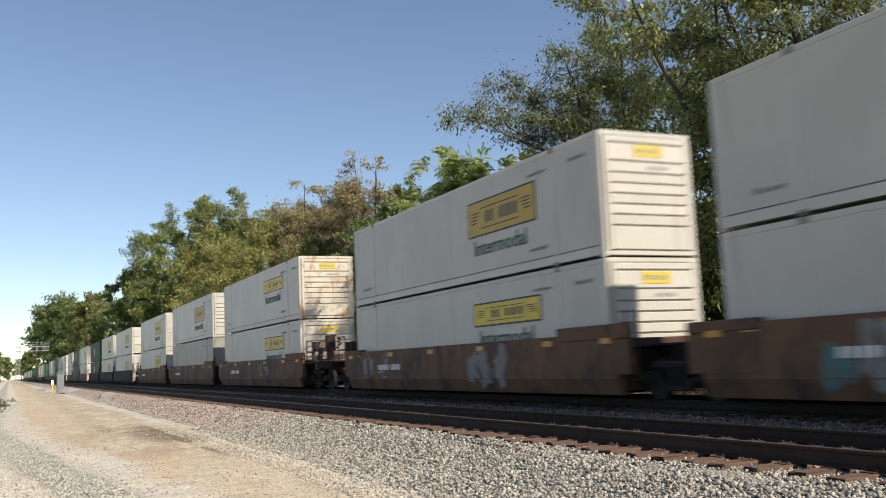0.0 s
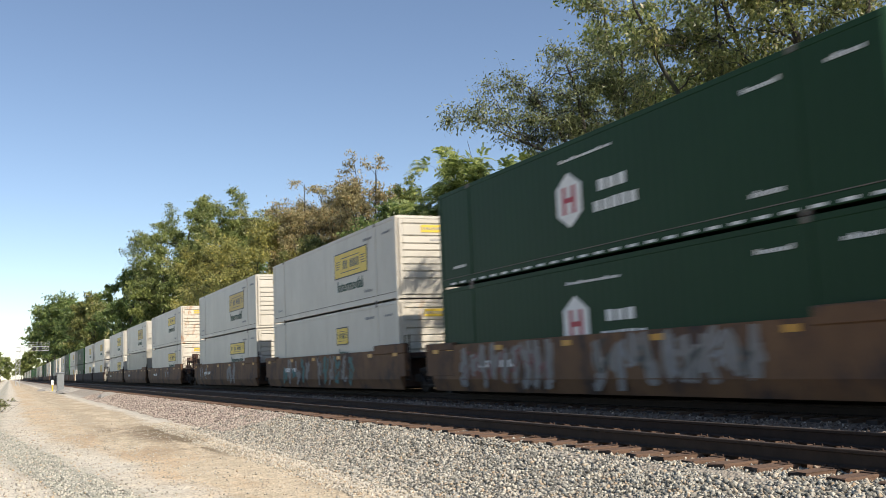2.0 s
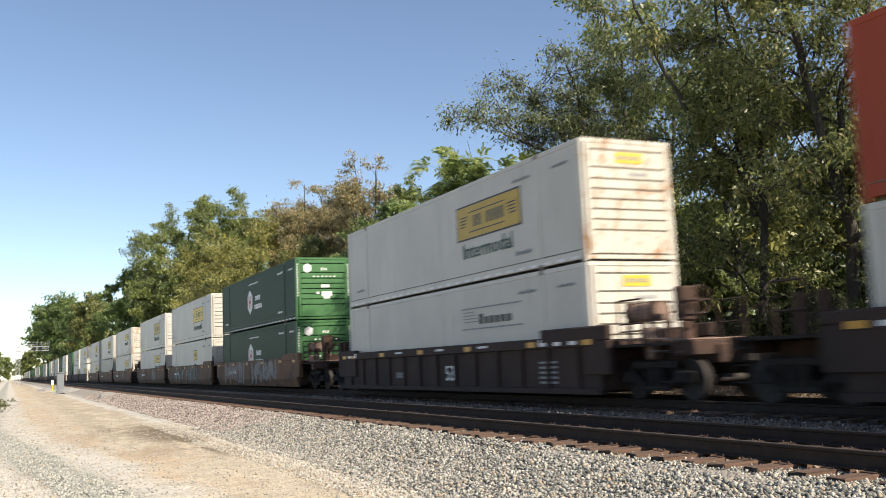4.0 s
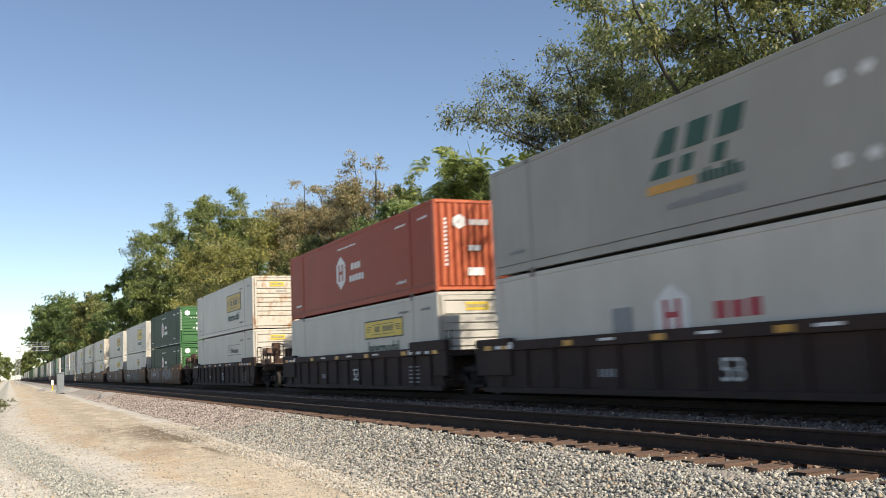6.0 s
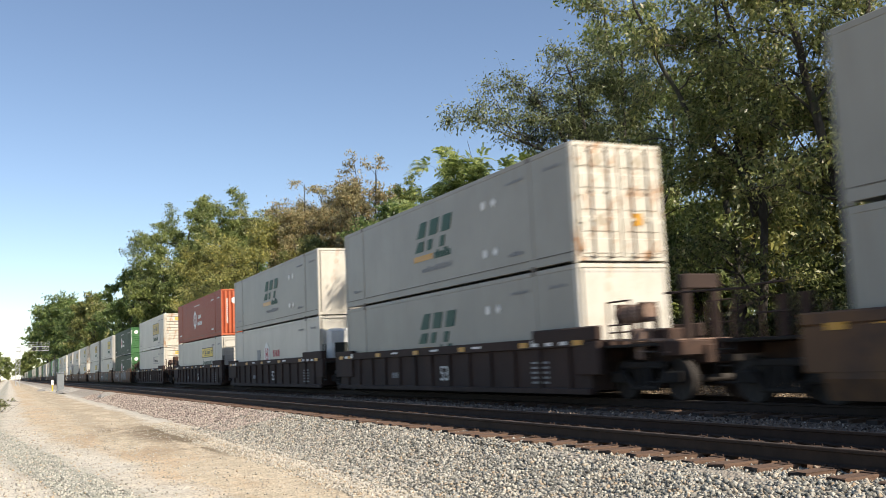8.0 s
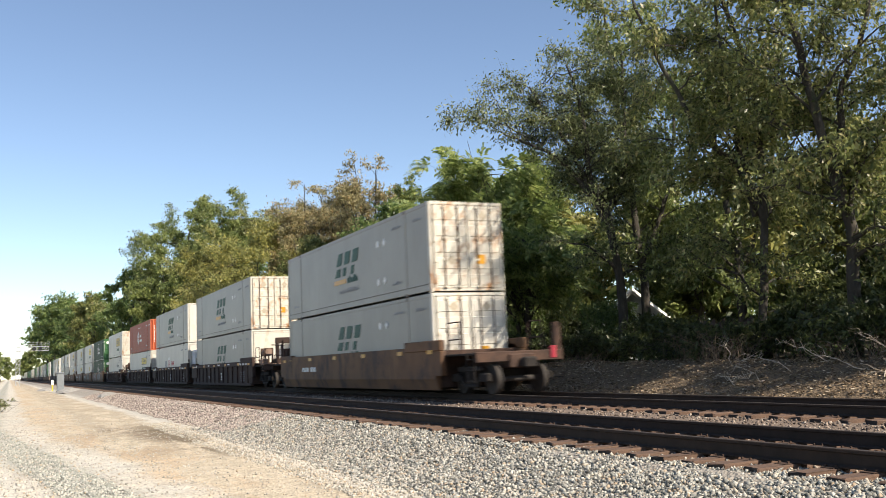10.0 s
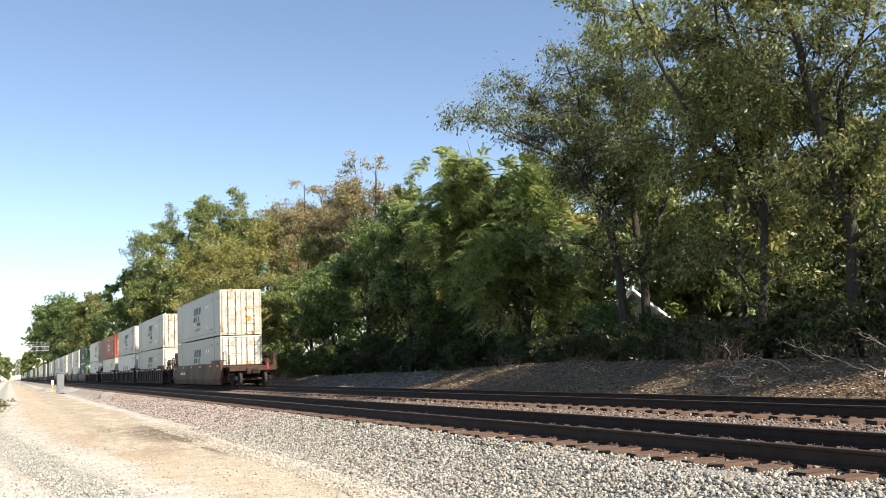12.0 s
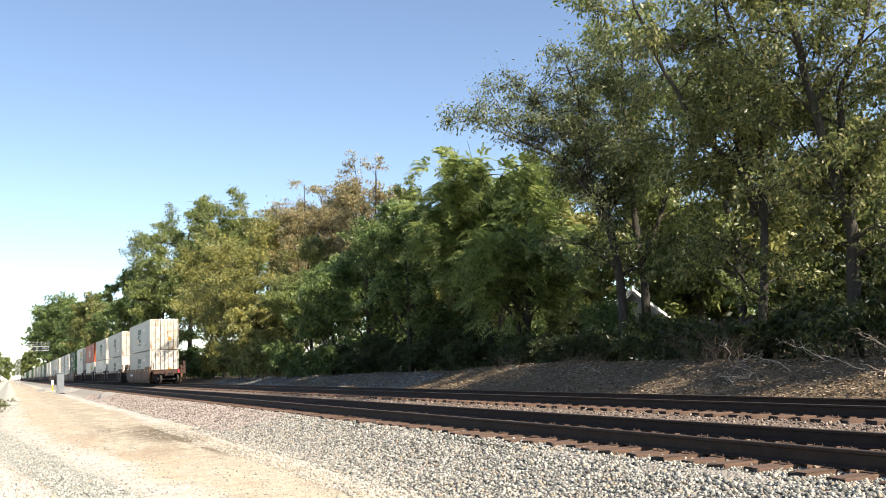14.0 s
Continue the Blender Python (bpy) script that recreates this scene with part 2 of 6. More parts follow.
M["shingle"] = surface("grey_roof_shingles", (0.16, 0.15, 0.14), (0.27, 0.25, 0.23), 5, 0.9, bump=0.5)
M["glass"] = plain("dark_window_glass", (0.05, 0.07, 0.09), 0.1)
M["tape_amber"] = plain("amber_reflector", (0.58, 0.28, 0.02), 0.4)
# undergrowth green darkened, the deep shade under the trees is in the colour
M["lf_shade"] = leaf_material("leaves_shade_darkened", (0.032, 0.045, 0.018), (0.07, 0.09, 0.035), (0.12, 0.145, 0.055))
M["lf_dark"] = leaf_material("leaves_dark_green", (0.07, 0.115, 0.038), (0.15, 0.22, 0.075), (0.27, 0.33, 0.12))
M["lf_green"] = leaf_material("leaves_bright_green", (0.10, 0.14, 0.042), (0.21, 0.255, 0.085), (0.34, 0.37, 0.145))
M["lf_olive"] = leaf_material("leaves_olive", (0.075, 0.10, 0.035), (0.21, 0.235, 0.08), (0.37, 0.37, 0.15), (0.42, 0.36, 0.18))
M["lf_bright"] = leaf_material("leaves_fresh_green", (0.12, 0.17, 0.05), (0.24, 0.31, 0.10), (0.38, 0.42, 0.16))
M["lf_grey_green"] = leaf_material("leaves_grey_green", (0.075, 0.095, 0.045), (0.16, 0.195, 0.085), (0.32, 0.34, 0.17))
M["lf_yellow"] = leaf_material("leaves_turning_yellow", (0.17, 0.18, 0.06), (0.31, 0.31, 0.11), (0.45, 0.42, 0.16), (0.50, 0.42, 0.11))
M["lf_brown"] = leaf_material("leaves_autumn_brown", (0.20, 0.185, 0.10), (0.34, 0.29, 0.16), (0.46, 0.40, 0.23), (0.44, 0.27, 0.13))


# ---- mesh helpers ----
SMALL = ("end_marking", "post_marking", "reflective_tape", "plate_marking", "rivet_row", "white_marking", "rod_guide", "hinge")

def box(bm, x0, x1, y0, y1, z0, z1, bevel=0.0):
    r = bmesh.ops.create_cube(bm, size=1.0, matrix=Matrix.Translation(((x0 + x1) / 2, (y0 + y1) / 2, (z0 + z1) / 2))
                              @ Matrix.Diagonal((abs(x1 - x0), abs(y1 - y0), abs(z1 - z0), 1)))
    if bevel:
        edges = list({e for v in r["verts"] for e in v.link_edges})
        bmesh.ops.bevel(bm, geom=edges, offset=bevel, segments=1, affect="EDGES")
    return bm


def boxes(rows, bevel=0.0):
    bm = bmesh.new()
    for row in rows:
        box(bm, *row, bevel=bevel)
    return bm


def rod(bm, a, b, r, sides=8, r2=None):
    a, b = Vector(a), Vector(b)
    d = b - a
    m = Matrix.Translation((a + b) / 2) @ d.to_track_quat("Z", "Y").to_matrix().to_4x4()
    bmesh.ops.create_cone(bm, cap_ends=True, segments=sides, radius1=r, radius2=r if r2 is None else r2, depth=d.length, matrix=m)
    return bm


def rods(rows, sides=8):
    bm = bmesh.new()
    for a, b, r in rows:
        rod(bm, a, b, r, sides)
    return bm


def extrude_profile(bm, pts, y0, y1):
    """A closed outline in x and z, drawn out along y."""
    a = [bm.verts.new((x, y0, z)) for x, z in pts]
    b = [bm.verts.new((x, y1, z)) for x, z in pts]
    k = len(pts)
    for i in range(k):
        bm.faces.new((a[i], a[(i + 1) % k], b[(i + 1) % k], b[i]))
    bm.faces.new(a[::-1])
    bm.faces.new(b)
    bmesh.ops.recalc_face_normals(bm, faces=bm.faces[:])
    return bm


def part(name, bm, mat, parent=None, label=""):
    me = bpy.data.meshes.new(name)
    bm.to_mesh(me)
    bm.free()
    me.materials.append(mat)
    ob = new(name, me)
    if parent:
        ob.parent = parent
    if label:
        ob["label"] = label
    if name in SMALL:
        ob["kind"] = "stuff"
    return ob


def mesh_part(name, verts, faces, mat, parent=None, label=""):
    me = bpy.data.meshes.new(name)
    me.from_pydata(verts, [], faces)
    me.materials.append(mat)
    ob = new(name, me)
    if parent:
        ob.parent = parent
    if label:
        ob["label"] = label
    return ob


def quads_part(name, verts, mat, parent=None, label=""):
    """Loose leaves from an array of shape (count, corners, 3)."""
    k, c = verts.shape[:2]
    me = bpy.data.meshes.new(name)
    me.vertices.add(c * k)
    me.vertices.foreach_set("co", np.ascontiguousarray(verts, dtype=np.float32).ravel())
    me.loops.add(c * k)
    me.loops.foreach_set("vertex_index", np.arange(c * k, dtype=np.int32))
    me.polygons.add(k)
    me.polygons.foreach_set("loop_start", np.arange(0, c * k, c, dtype=np.int32))
    me.update(calc_edges=True)
    me.materials.append(mat)
    ob = new(name, me)
    if parent:
        ob.parent = parent
    if label:
        ob["label"] = label
    return ob


def lettering(name, text, size, m, mat, parent, label="", squeeze=1.0):
    """Built-in font, 6 mm thick, set at the pose m in the thing's space."""
    cu = bpy.data.curves.new(name, "FONT")
    cu.body, cu.size, cu.extrude, cu.resolution_u = text, size, 0.003, 2
    cu.offset = 0.004 * size
    tmp = bpy.data.objects.new("tmp", cu)
    scene.collection.objects.link(tmp)
    me = bpy.data.meshes.new_from_object(tmp.evaluated_get(bpy.context.evaluated_depsgraph_get()))
    bpy.data.objects.remove(tmp)
    bpy.data.curves.remove(cu)
    me.transform(m @ Matrix.Diagonal((squeeze, 1, 1, 1)))
    me.materials.clear()
    me.materials.append(mat)
    ob = new(name, me)
    ob.parent = parent
    if label:
        ob["label"] = label
    return ob


def thing(name, m, label, category, group=""):
    ob = new(name)
    ob.matrix_basis = m
    ob.empty_display_size = 0.2
    return tagged(ob, label, category, group)


# ---- ground ----
def bank_top(y):
    return float(np.interp(y, (15, 22, 29, 39, 55, 72, 110), (0.56, 0.68, 0.72, 0.48, 0.34, 0.27, 0.2)))


def ground_height(x, y):
    if x < 4.8:
        z = -0.62 - (0.05 * max(0.0, -2 - x) if x < -2 else 0)
        z = max(z, -1.4)
    elif x < 6.6:
        z = -0.62 + 0.37 * (x - 4.8) / 1.8
    elif x < 15.2:
        z = -0.245
    elif x < 18.6:
        s = (x - 15.2) / 3.4
        s = s * s * (3 - 2 * s)
        z = -0.245 + s * (bank_top(y) + 0.245)
    else:
        z = bank_top(y)
    if -40 < y < 140 and not 6.5 < x < 15.2:
        k = 0.05 if x < 6.5 else 0.11
        z += k * (noise.noise((x * 0.5, y * 0.35, 0.0)) + 0.5 * noise.noise((x * 1.7, y * 1.3, 4.0)))
    return z


def build_ground():
    xs = [-3000, -800, -200, -60, -25, -12, -8, -6] + [-5 + 0.25 * i for i in range(112)] + [24, 27, 32, 45, 80, 200, 800, 3000]
    ys = [-600, -200, -60, -20, -8] + [-4 + 0.4 * i for i in range(160)] + [61 + 2 * i for i in range(40)] + [150, 180, 220, 300, 450, 700, 1200, 2000, 4000]
    verts = [(x, y, ground_height(x, y)) for y in ys for x in xs]
    w = len(xs)
    faces = [(j * w + i, j * w + i + 1, (j + 1) * w + i + 1, (j + 1) * w + i) for j in range(len(ys) - 1) for i in range(w - 1)]
    ob = mesh_part("ground", verts, faces, M["ground"])
    for p in ob.data.polygons:
        p.use_smooth = True
    tagged(ob, "pale gravel and sandy earth beside the railway with a leaf-strewn bank", "ground", kind="structure")


build_ground()


def stones(name, label, mat, count, x0, x1, y0, y1, smin, smax, seed, lift=0.3, up=0.0, skew=0.0):
    """Crushed stones, eight uneven faces each."""
    rng = np.random.default_rng(seed)
    u = rng.random(count)
    ys = y0 + (y1 - y0) * u ** 1.5
    xs = rng.uniform(x0, x1, count) + skew * (20 - ys)
    s = rng.uniform(smin, smax, count)
    base = np.array([(1, 0, 0), (0, 1, 0), (-1, 0, 0), (0, -1, 0), (0, 0, 0.8), (0, 0, -0.8)], float)
    v = base[None] * rng.uniform(0.55, 1.25, (count, 6, 1)) + rng.normal(0, 0.22, (count, 6, 3))
    a = rng.uniform(0, 2 * np.pi, count)
    t = rng.normal(0, 0.5, count)
    ca, sa, ct, st = np.cos(a), np.sin(a), np.cos(t), np.sin(t)
    x, y, z = v[..., 0], v[..., 1], v[..., 2]
    y, z = y * ct[:, None] - z * st[:, None], y * st[:, None] + z * ct[:, None]
    x, y = x * ca[:, None] - y * sa[:, None], x * sa[:, None] + y * ca[:, None]
    zs = np.array([ground_height(p, q) for p, q in zip(xs, ys)]) + up * rng.random(count)
    co = np.stack([x * s[:, None] + xs[:, None], y * s[:, None] + ys[:, None], z * s[:, None] + (zs + lift * s)[:, None]], -1)
    tri = np.array([(0, 1, 4), (1, 2, 4), (2, 3, 4), (3, 0, 4), (1, 0, 5), (2, 1, 5), (3, 2, 5), (0, 3, 5)])
    f = (np.arange(count)[:, None, None] * 6 + tri[None]).reshape(-1, 3)
    me = bpy.data.meshes.new(name)
    me.vertices.add(count * 6)
    me.vertices.foreach_set("co", co.astype(np.float32).ravel())
    me.loops.add(len(f) * 3)
    me.loops.foreach_set("vertex_index", f.astype(np.int32).ravel())
    me.polygons.add(len(f))
    me.polygons.foreach_set("loop_start", np.arange(0, len(f) * 3, 3, dtype=np.int32))
    me.update(calc_edges=True)
    me.materials.append(mat)
    tagged(new(name, me), label, "ballast", kind="stuff")


# ---- tracks ----
RAIL = [(-0.07, -0.175), (0.07, -0.175), (0.07, -0.162), (0.012, -0.145), (0.009, -0.045), (0.036, -0.032), (0.036, -0.006),
        (0.03, 0.0), (-0.03, 0.0), (-0.036, -0.006), (-0.036, -0.032), (-0.009, -0.045), (-0.012, -0.145), (-0.07, -0.162)]


def build_track(name, centre, label):
    track = thing(name, pose(centre, 0, 0), label, "railway track")
    track["kind"] = "structure"
    for sx in (-0.7525, 0.7525):
        bm = extrude_profile(bmesh.new(), [(x + sx, z) for x, z in RAIL], -60, 1500)
        ob = part("rail", bm, M["rail"], track, "rusty steel rail with a dull worn top")
        cap = extrude_profile(bmesh.new(), [(sx - 0.024, 0.0), (sx + 0.024, 0.0), (sx + 0.02, 0.002), (sx - 0.02, 0.002)], -60, 1500)
        part("running_surface", cap, M["rail_head"], ob, "dull worn running surface")
    step, half = 0.495, 1.3
    tie_mesh = []
    for k in range(4):
        bm = box(bmesh.new(), -half, half, -0.115, 0.115, -0.36, -0.178, 0.012)
        for v in bm.verts:
            v.co += Vector((random.uniform(-0.03, 0.03) * (abs(v.co.x) > 1), random.uniform(-0.012, 0.012), random.uniform(-0.008, 0.004)))
        me = bpy.data.meshes.new("tie")
        bm.to_mesh(me)
        bm.free()
        me.materials.append(M["tie"])
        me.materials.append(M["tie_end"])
        # faces looking along x take the colour with the painted shade
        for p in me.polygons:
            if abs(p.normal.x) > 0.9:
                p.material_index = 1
        tie_mesh.append(me)
    bm = bmesh.new()
    for sx in (-0.7525, 0.7525):
        box(bm, sx - 0.17, sx + 0.17, -0.08, 0.08, -0.178, -0.17, 0.003)
        for dx in (-0.11, 0.11):
            for dy in (-0.06, 0.06):
                box(bm, sx + dx - 0.01, sx + dx + 0.01, dy - 0.01, dy + 0.01, -0.17, -0.15)
    plate = bpy.data.meshes.new("tie_plates")
    bm.to_mesh(plate)
    bm.free()
    plate.materials.append(M["plate"])
    for i in range(150):
        y = 3.2 + i * step
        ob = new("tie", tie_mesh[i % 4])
        ob.parent = track
        ob.matrix_basis = pose(random.uniform(-0.09, 0.09), y + random.uniform(-0.035, 0.035), random.uniform(-0.006, 0.003), 0, 0, random.uniform(-0.7, 0.7))
        pl = new("tie_plates", plate)
        pl.parent = ob
    rest = bmesh.new()
    for i in range(150, 900):
        y = 3.2 + i * step
        box(rest, -half, half, y - 0.115, y + 0.115, -0.36, -0.18)
    for i in range(1, 40):
        box(rest, -half, half, 3.2 - i * step - 0.115, 3.2 - i * step + 0.115, -0.36, -0.18)
    tagged(part("tie_run", rest, M["tie"], track, "brown timber ties in ballast"), kind="stuff")
    return track


build_track("track_near", 8.05, "rusty steel rails on brown timber ties in ballast")
build_track("track_far", 13.15, "rusty rails under the passing container train")


# ---- train ----
SPEED = 15.92
TRACK_X = 13.15
SIDE = Matrix(((0, 0, -1, 0), (-1, 0, 0, 0), (0, 1, 0, 0), (0, 0, 0, 1)))   # lettering on the side that faces -x
REAR = Matrix(((1, 0, 0, 0), (0, 0, -1, 0), (0, 1, 0, 0), (0, 0, 0, 1)))    # lettering on the end that faces -y
L, HW, HC = 16.15, 1.295, 2.9
MOVERS = []


def side_panel(y0, y1, z0, z1, proud=0.006):
    return box(bmesh.new(), -HW - proud, -HW, y0, y1, z0, z1)


def emblem_yellow(c, y0, y1, z0, z1, sheet, word=True):
    """Yellow sign with a dark border and plain bars in place of its writing, the trade word under it."""
    part("sign_border", side_panel(y0 - 0.05, y1 + 0.05, z0 - 0.05, z1 + 0.05, 0.004), M["ink"], c)
    s = part("sign", side_panel(y0, y1, z0, z1, 0.008), sheet, c, "yellow sign with dark bars")
    h, w = z1 - z0, y1 - y0
    bars = [(-HW - 0.011, -HW, y0 + w * (0.24 + 0.072 * i), y0 + w * (0.285 + 0.072 * i), z0 + 0.32 * h, z0 + 0.68 * h) for i in range(7) if i != 4]
    bars += [(-HW - 0.011, -HW, y0 + 0.22 * w, y0 + 0.80 * w, z0 + f * h, z0 + (f + 0.035) * h) for f in (0.16, 0.78)]
    part("sign_bar", boxes(bars), M["ink"], s)["kind"] = "stuff"
    wings = [(-HW - 0.011, -HW, y0 + a * w, y0 + b * w, z0 + f * h, z0 + (f + 0.04) * h)
             for i, f in enumerate((0.36, 0.46, 0.56, 0.66)) for a, b in ((0.05, 0.15 + 0.015 * i), (0.86 - 0.015 * i, 0.95))]
    part("sign_stripe", boxes(wings), M["ink"], s)["kind"] = "stuff"
    if word:
        lettering("word", "Intermodal", 0.62, Matrix.Translation((-HW - 0.007, y1 - 0.25, z0 - 0.58)) @ SIDE, M["ink_green"], c, "dark green word", 1.08)


def hexagon(c, y, z, r, hole):
    bm = bmesh.new()
    vs = [bm.verts.new((-HW - 0.006, y + 0.92 * r * math.sin(a * math.pi / 3), z + r * math.cos(a * math.pi / 3))) for a in range(6)]
    f = bm.faces.new(vs)
    bmesh.ops.extrude_face_region(bm, geom=[f])
    for v in bm.verts[:6]:
        v.co.x = -HW
    bmesh.ops.recalc_face_normals(bm, faces=bm.faces[:])
    e = part("emblem", bm, M["sign_white"], c, "white hexagon emblem")
    x0, x1 = -HW - 0.01, -HW
    part("emblem_inset", boxes([(x0, x1, y - 0.42 * r, y - 0.18 * r, z - 0.5 * r, z + 0.5 * r), (x0, x1, y + 0.18 * r, y + 0.42 * r, z - 0.5 * r, z + 0.5 * r),
                               (x0, x1, y - 0.2 * r, y + 0.2 * r, z - 0.09 * r, z + 0.09 * r)]), hole, e)


def word_bars(c, y0, y1, z0, z1, n, mat, name="word_shape", gap=0.28, seed=0):
    """Plain upright bars in place of a maker's name."""
    rng = random.Random(seed)
    w = (y1 - y0) / n
    part(name, boxes([(-HW - 0.006, -HW, y0 + i * w, y0 + (i + 1 - gap) * w, z0, z0 + (z1 - z0) * rng.choice((0.68, 0.72, 1.0))) for i in range(n)]), mat, c)["kind"] = "stuff"


def emblem_slant(c, y0, z0):
    """Three dark green slanted blocks with a yellow bar under them."""
    for i in range(3):
        a = y0 + 2.75 - 0.92 * i
        bm = bmesh.new()
        for za, zb in ((0.0, 0.32), (0.44, 0.92)):
            w = 0.32 if za == 0 and i else 0.6
            out = [(a - 0.4 * za, za), (a - w - 0.4 * za, za), (a - w - 0.4 * zb, zb), (a - (0.16 if i == 0 else 0.0) - 0.4 * zb, zb)]
            front = [bm.verts.new((-HW - 0.008, y, z0 + z)) for y, z in out]
            back = [bm.verts.new((-HW + 0.004, y, z0 + z)) for y, z in out]
            bm.faces.new(front)
            for k in range(4):
                bm.faces.new((front[k], front[(k + 1) % 4], back[(k + 1) % 4], back[k]))
        bmesh.ops.recalc_face_normals(bm, faces=bm.faces[:])
        part("emblem_block", bm, M["ink_green"], c, "dark green slanted block")
    part("underline", side_panel(y0 + 1.4, y0 + 2.85, z0 - 0.3, z0 - 0.12), M["tape_amber"], c, "yellow bar")
    word_bars(c, y0 + 0.15, y0 + 1.3, z0 - 0.32, z0 - 0.05, 7, M["ink_green"], seed=3)
    word_bars(c, y0 + 0.1, y0 + 2.3, z0 - 0.68, z0 - 0.5, 15, M["ink_grey"], seed=5)


def end_wall(c, style, mat):
    """The rear end, facing -y: shaped sheets, ribs or doors."""
    if style == "ribs":
        zs = [0.16, 0.72, 0.97, 1.21, 1.45, 1.69, 1.93, 2.2, 2.62, 2.8]
        for a, b in zip(zs, zs[1:]):
            part("end_panel", box(bmesh.new(), -1.06, 1.06, -0.035, 0.03, a + 0.018, b - 0.018, 0.012), mat, c)
        for x in (-1.18, 1.065):
            part("end_border", box(bmesh.new(), x, x + 0.115, -0.035, 0.03, 0.16, 2.8, 0.01), mat, c)
    elif style == "vert":
        for i in range(9):
            x = -1.1 + i * 0.245
            part("end_panel", box(bmesh.new(), x, x + 0.15, -0.04, 0.03, 0.16, 2.78, 0.03), mat, c)
    elif style == "doors":
        for sx in (-1, 1):
            d = part("door", box(bmesh.new(), min(0.02 * sx, 1.17 * sx), max(0.02 * sx, 1.17 * sx), -0.03, 0.03, 0.14, 2.78, 0.01), mat, c, "rust-stained white door")
            for z in (0.22, 0.74, 1.26, 1.78, 2.3):
                part("door_panel", box(bmesh.new(), min(0.09 * sx, 1.1 * sx), max(0.09 * sx, 1.1 * sx), -0.05, -0.02, z, z + 0.36, 0.015), mat, d)
            for fx in (0.34, 0.82):
                part("lock_rod", rod(bmesh.new(), (fx * sx, -0.085, 0.1), (fx * sx, -0.085, 2.8), 0.02), M["rust_steel"], d, "rusty lock rod")
                part("rod_guide", boxes([(fx * sx - 0.05, fx * sx + 0.05, -0.1, -0.03, z, z + 0.07) for z in (0.16, 1.0, 1.7, 2.68)]), mat, d)
            part("hinge", boxes([(1.13 * sx - 0.05, 1.13 * sx + 0.05, -0.06, -0.02, z, z + 0.1) for z in (0.3, 0.95, 1.6, 2.3)]), mat, d)
            for z in (1.02, 2.46):
                pl = part("placard", box(bmesh.new(), -0.12, 0.12, -0.056, -0.05, -0.12, 0.12), M["placard"], d, "faded diamond placard holder")
                pl.matrix_basis = pose(0.58 * sx, 0, z, 0, 45, 0)
        part("notice", box(bmesh.new(), 0.3, 0.6, -0.06, -0.05, 0.9, 1.2), M["tape_amber"], c, "yellow notice")
    elif style == "cooling":
        part("end_sheet", box(bmesh.new(), -1.17, 1.17, 0.3, 0.36, 0.14, 2.78, 0.01), mat, c)
        part("frame_post", box(bmesh.new(), -1.2, -1.08, -0.02, 0.3, 0.14, 2.78, 0.02), mat, c)
        part("frame_post", box(bmesh.new(), 1.08, 1.2, -0.02, 0.3, 0.14, 2.78, 0.02), mat, c)
        part("cooling_unit", box(bmesh.new(), -1.0, 0.35, -0.32, 0.3, 0.9, 2.35, 0.12), M["sign_white"], c, "white cooling unit")
        part("vent_screen", box(bmesh.new(), -0.75, 0.1, -0.34, -0.32, 1.15, 1.75, 0.01), M["ink"], c, "dark blue vent screen")
        part("fuel_tank", rod(bmesh.new(), (0.62, 0.02, 0.55), (0.62, 0.02, 2.2), 0.27, 20), M["casting"], c, "grey upright tank")
        part("lower_hood", box(bmesh.new(), -0.6, 0.95, -0.28, 0.3, 0.25, 0.75, 0.1), M["sign_white"], c)
    else:
        part("end_sheet", box(bmesh.new(), -1.17, 1.17, -0.02, 0.03, 0.14, 2.78, 0.01), mat, c)
        part("rivet_row", boxes([(-1.08 + 0.14 * i, -1.04 + 0.14 * i, -0.026, -0.02, 2.68, 2.72) for i in range(16)]), M["ink_grey"], c)


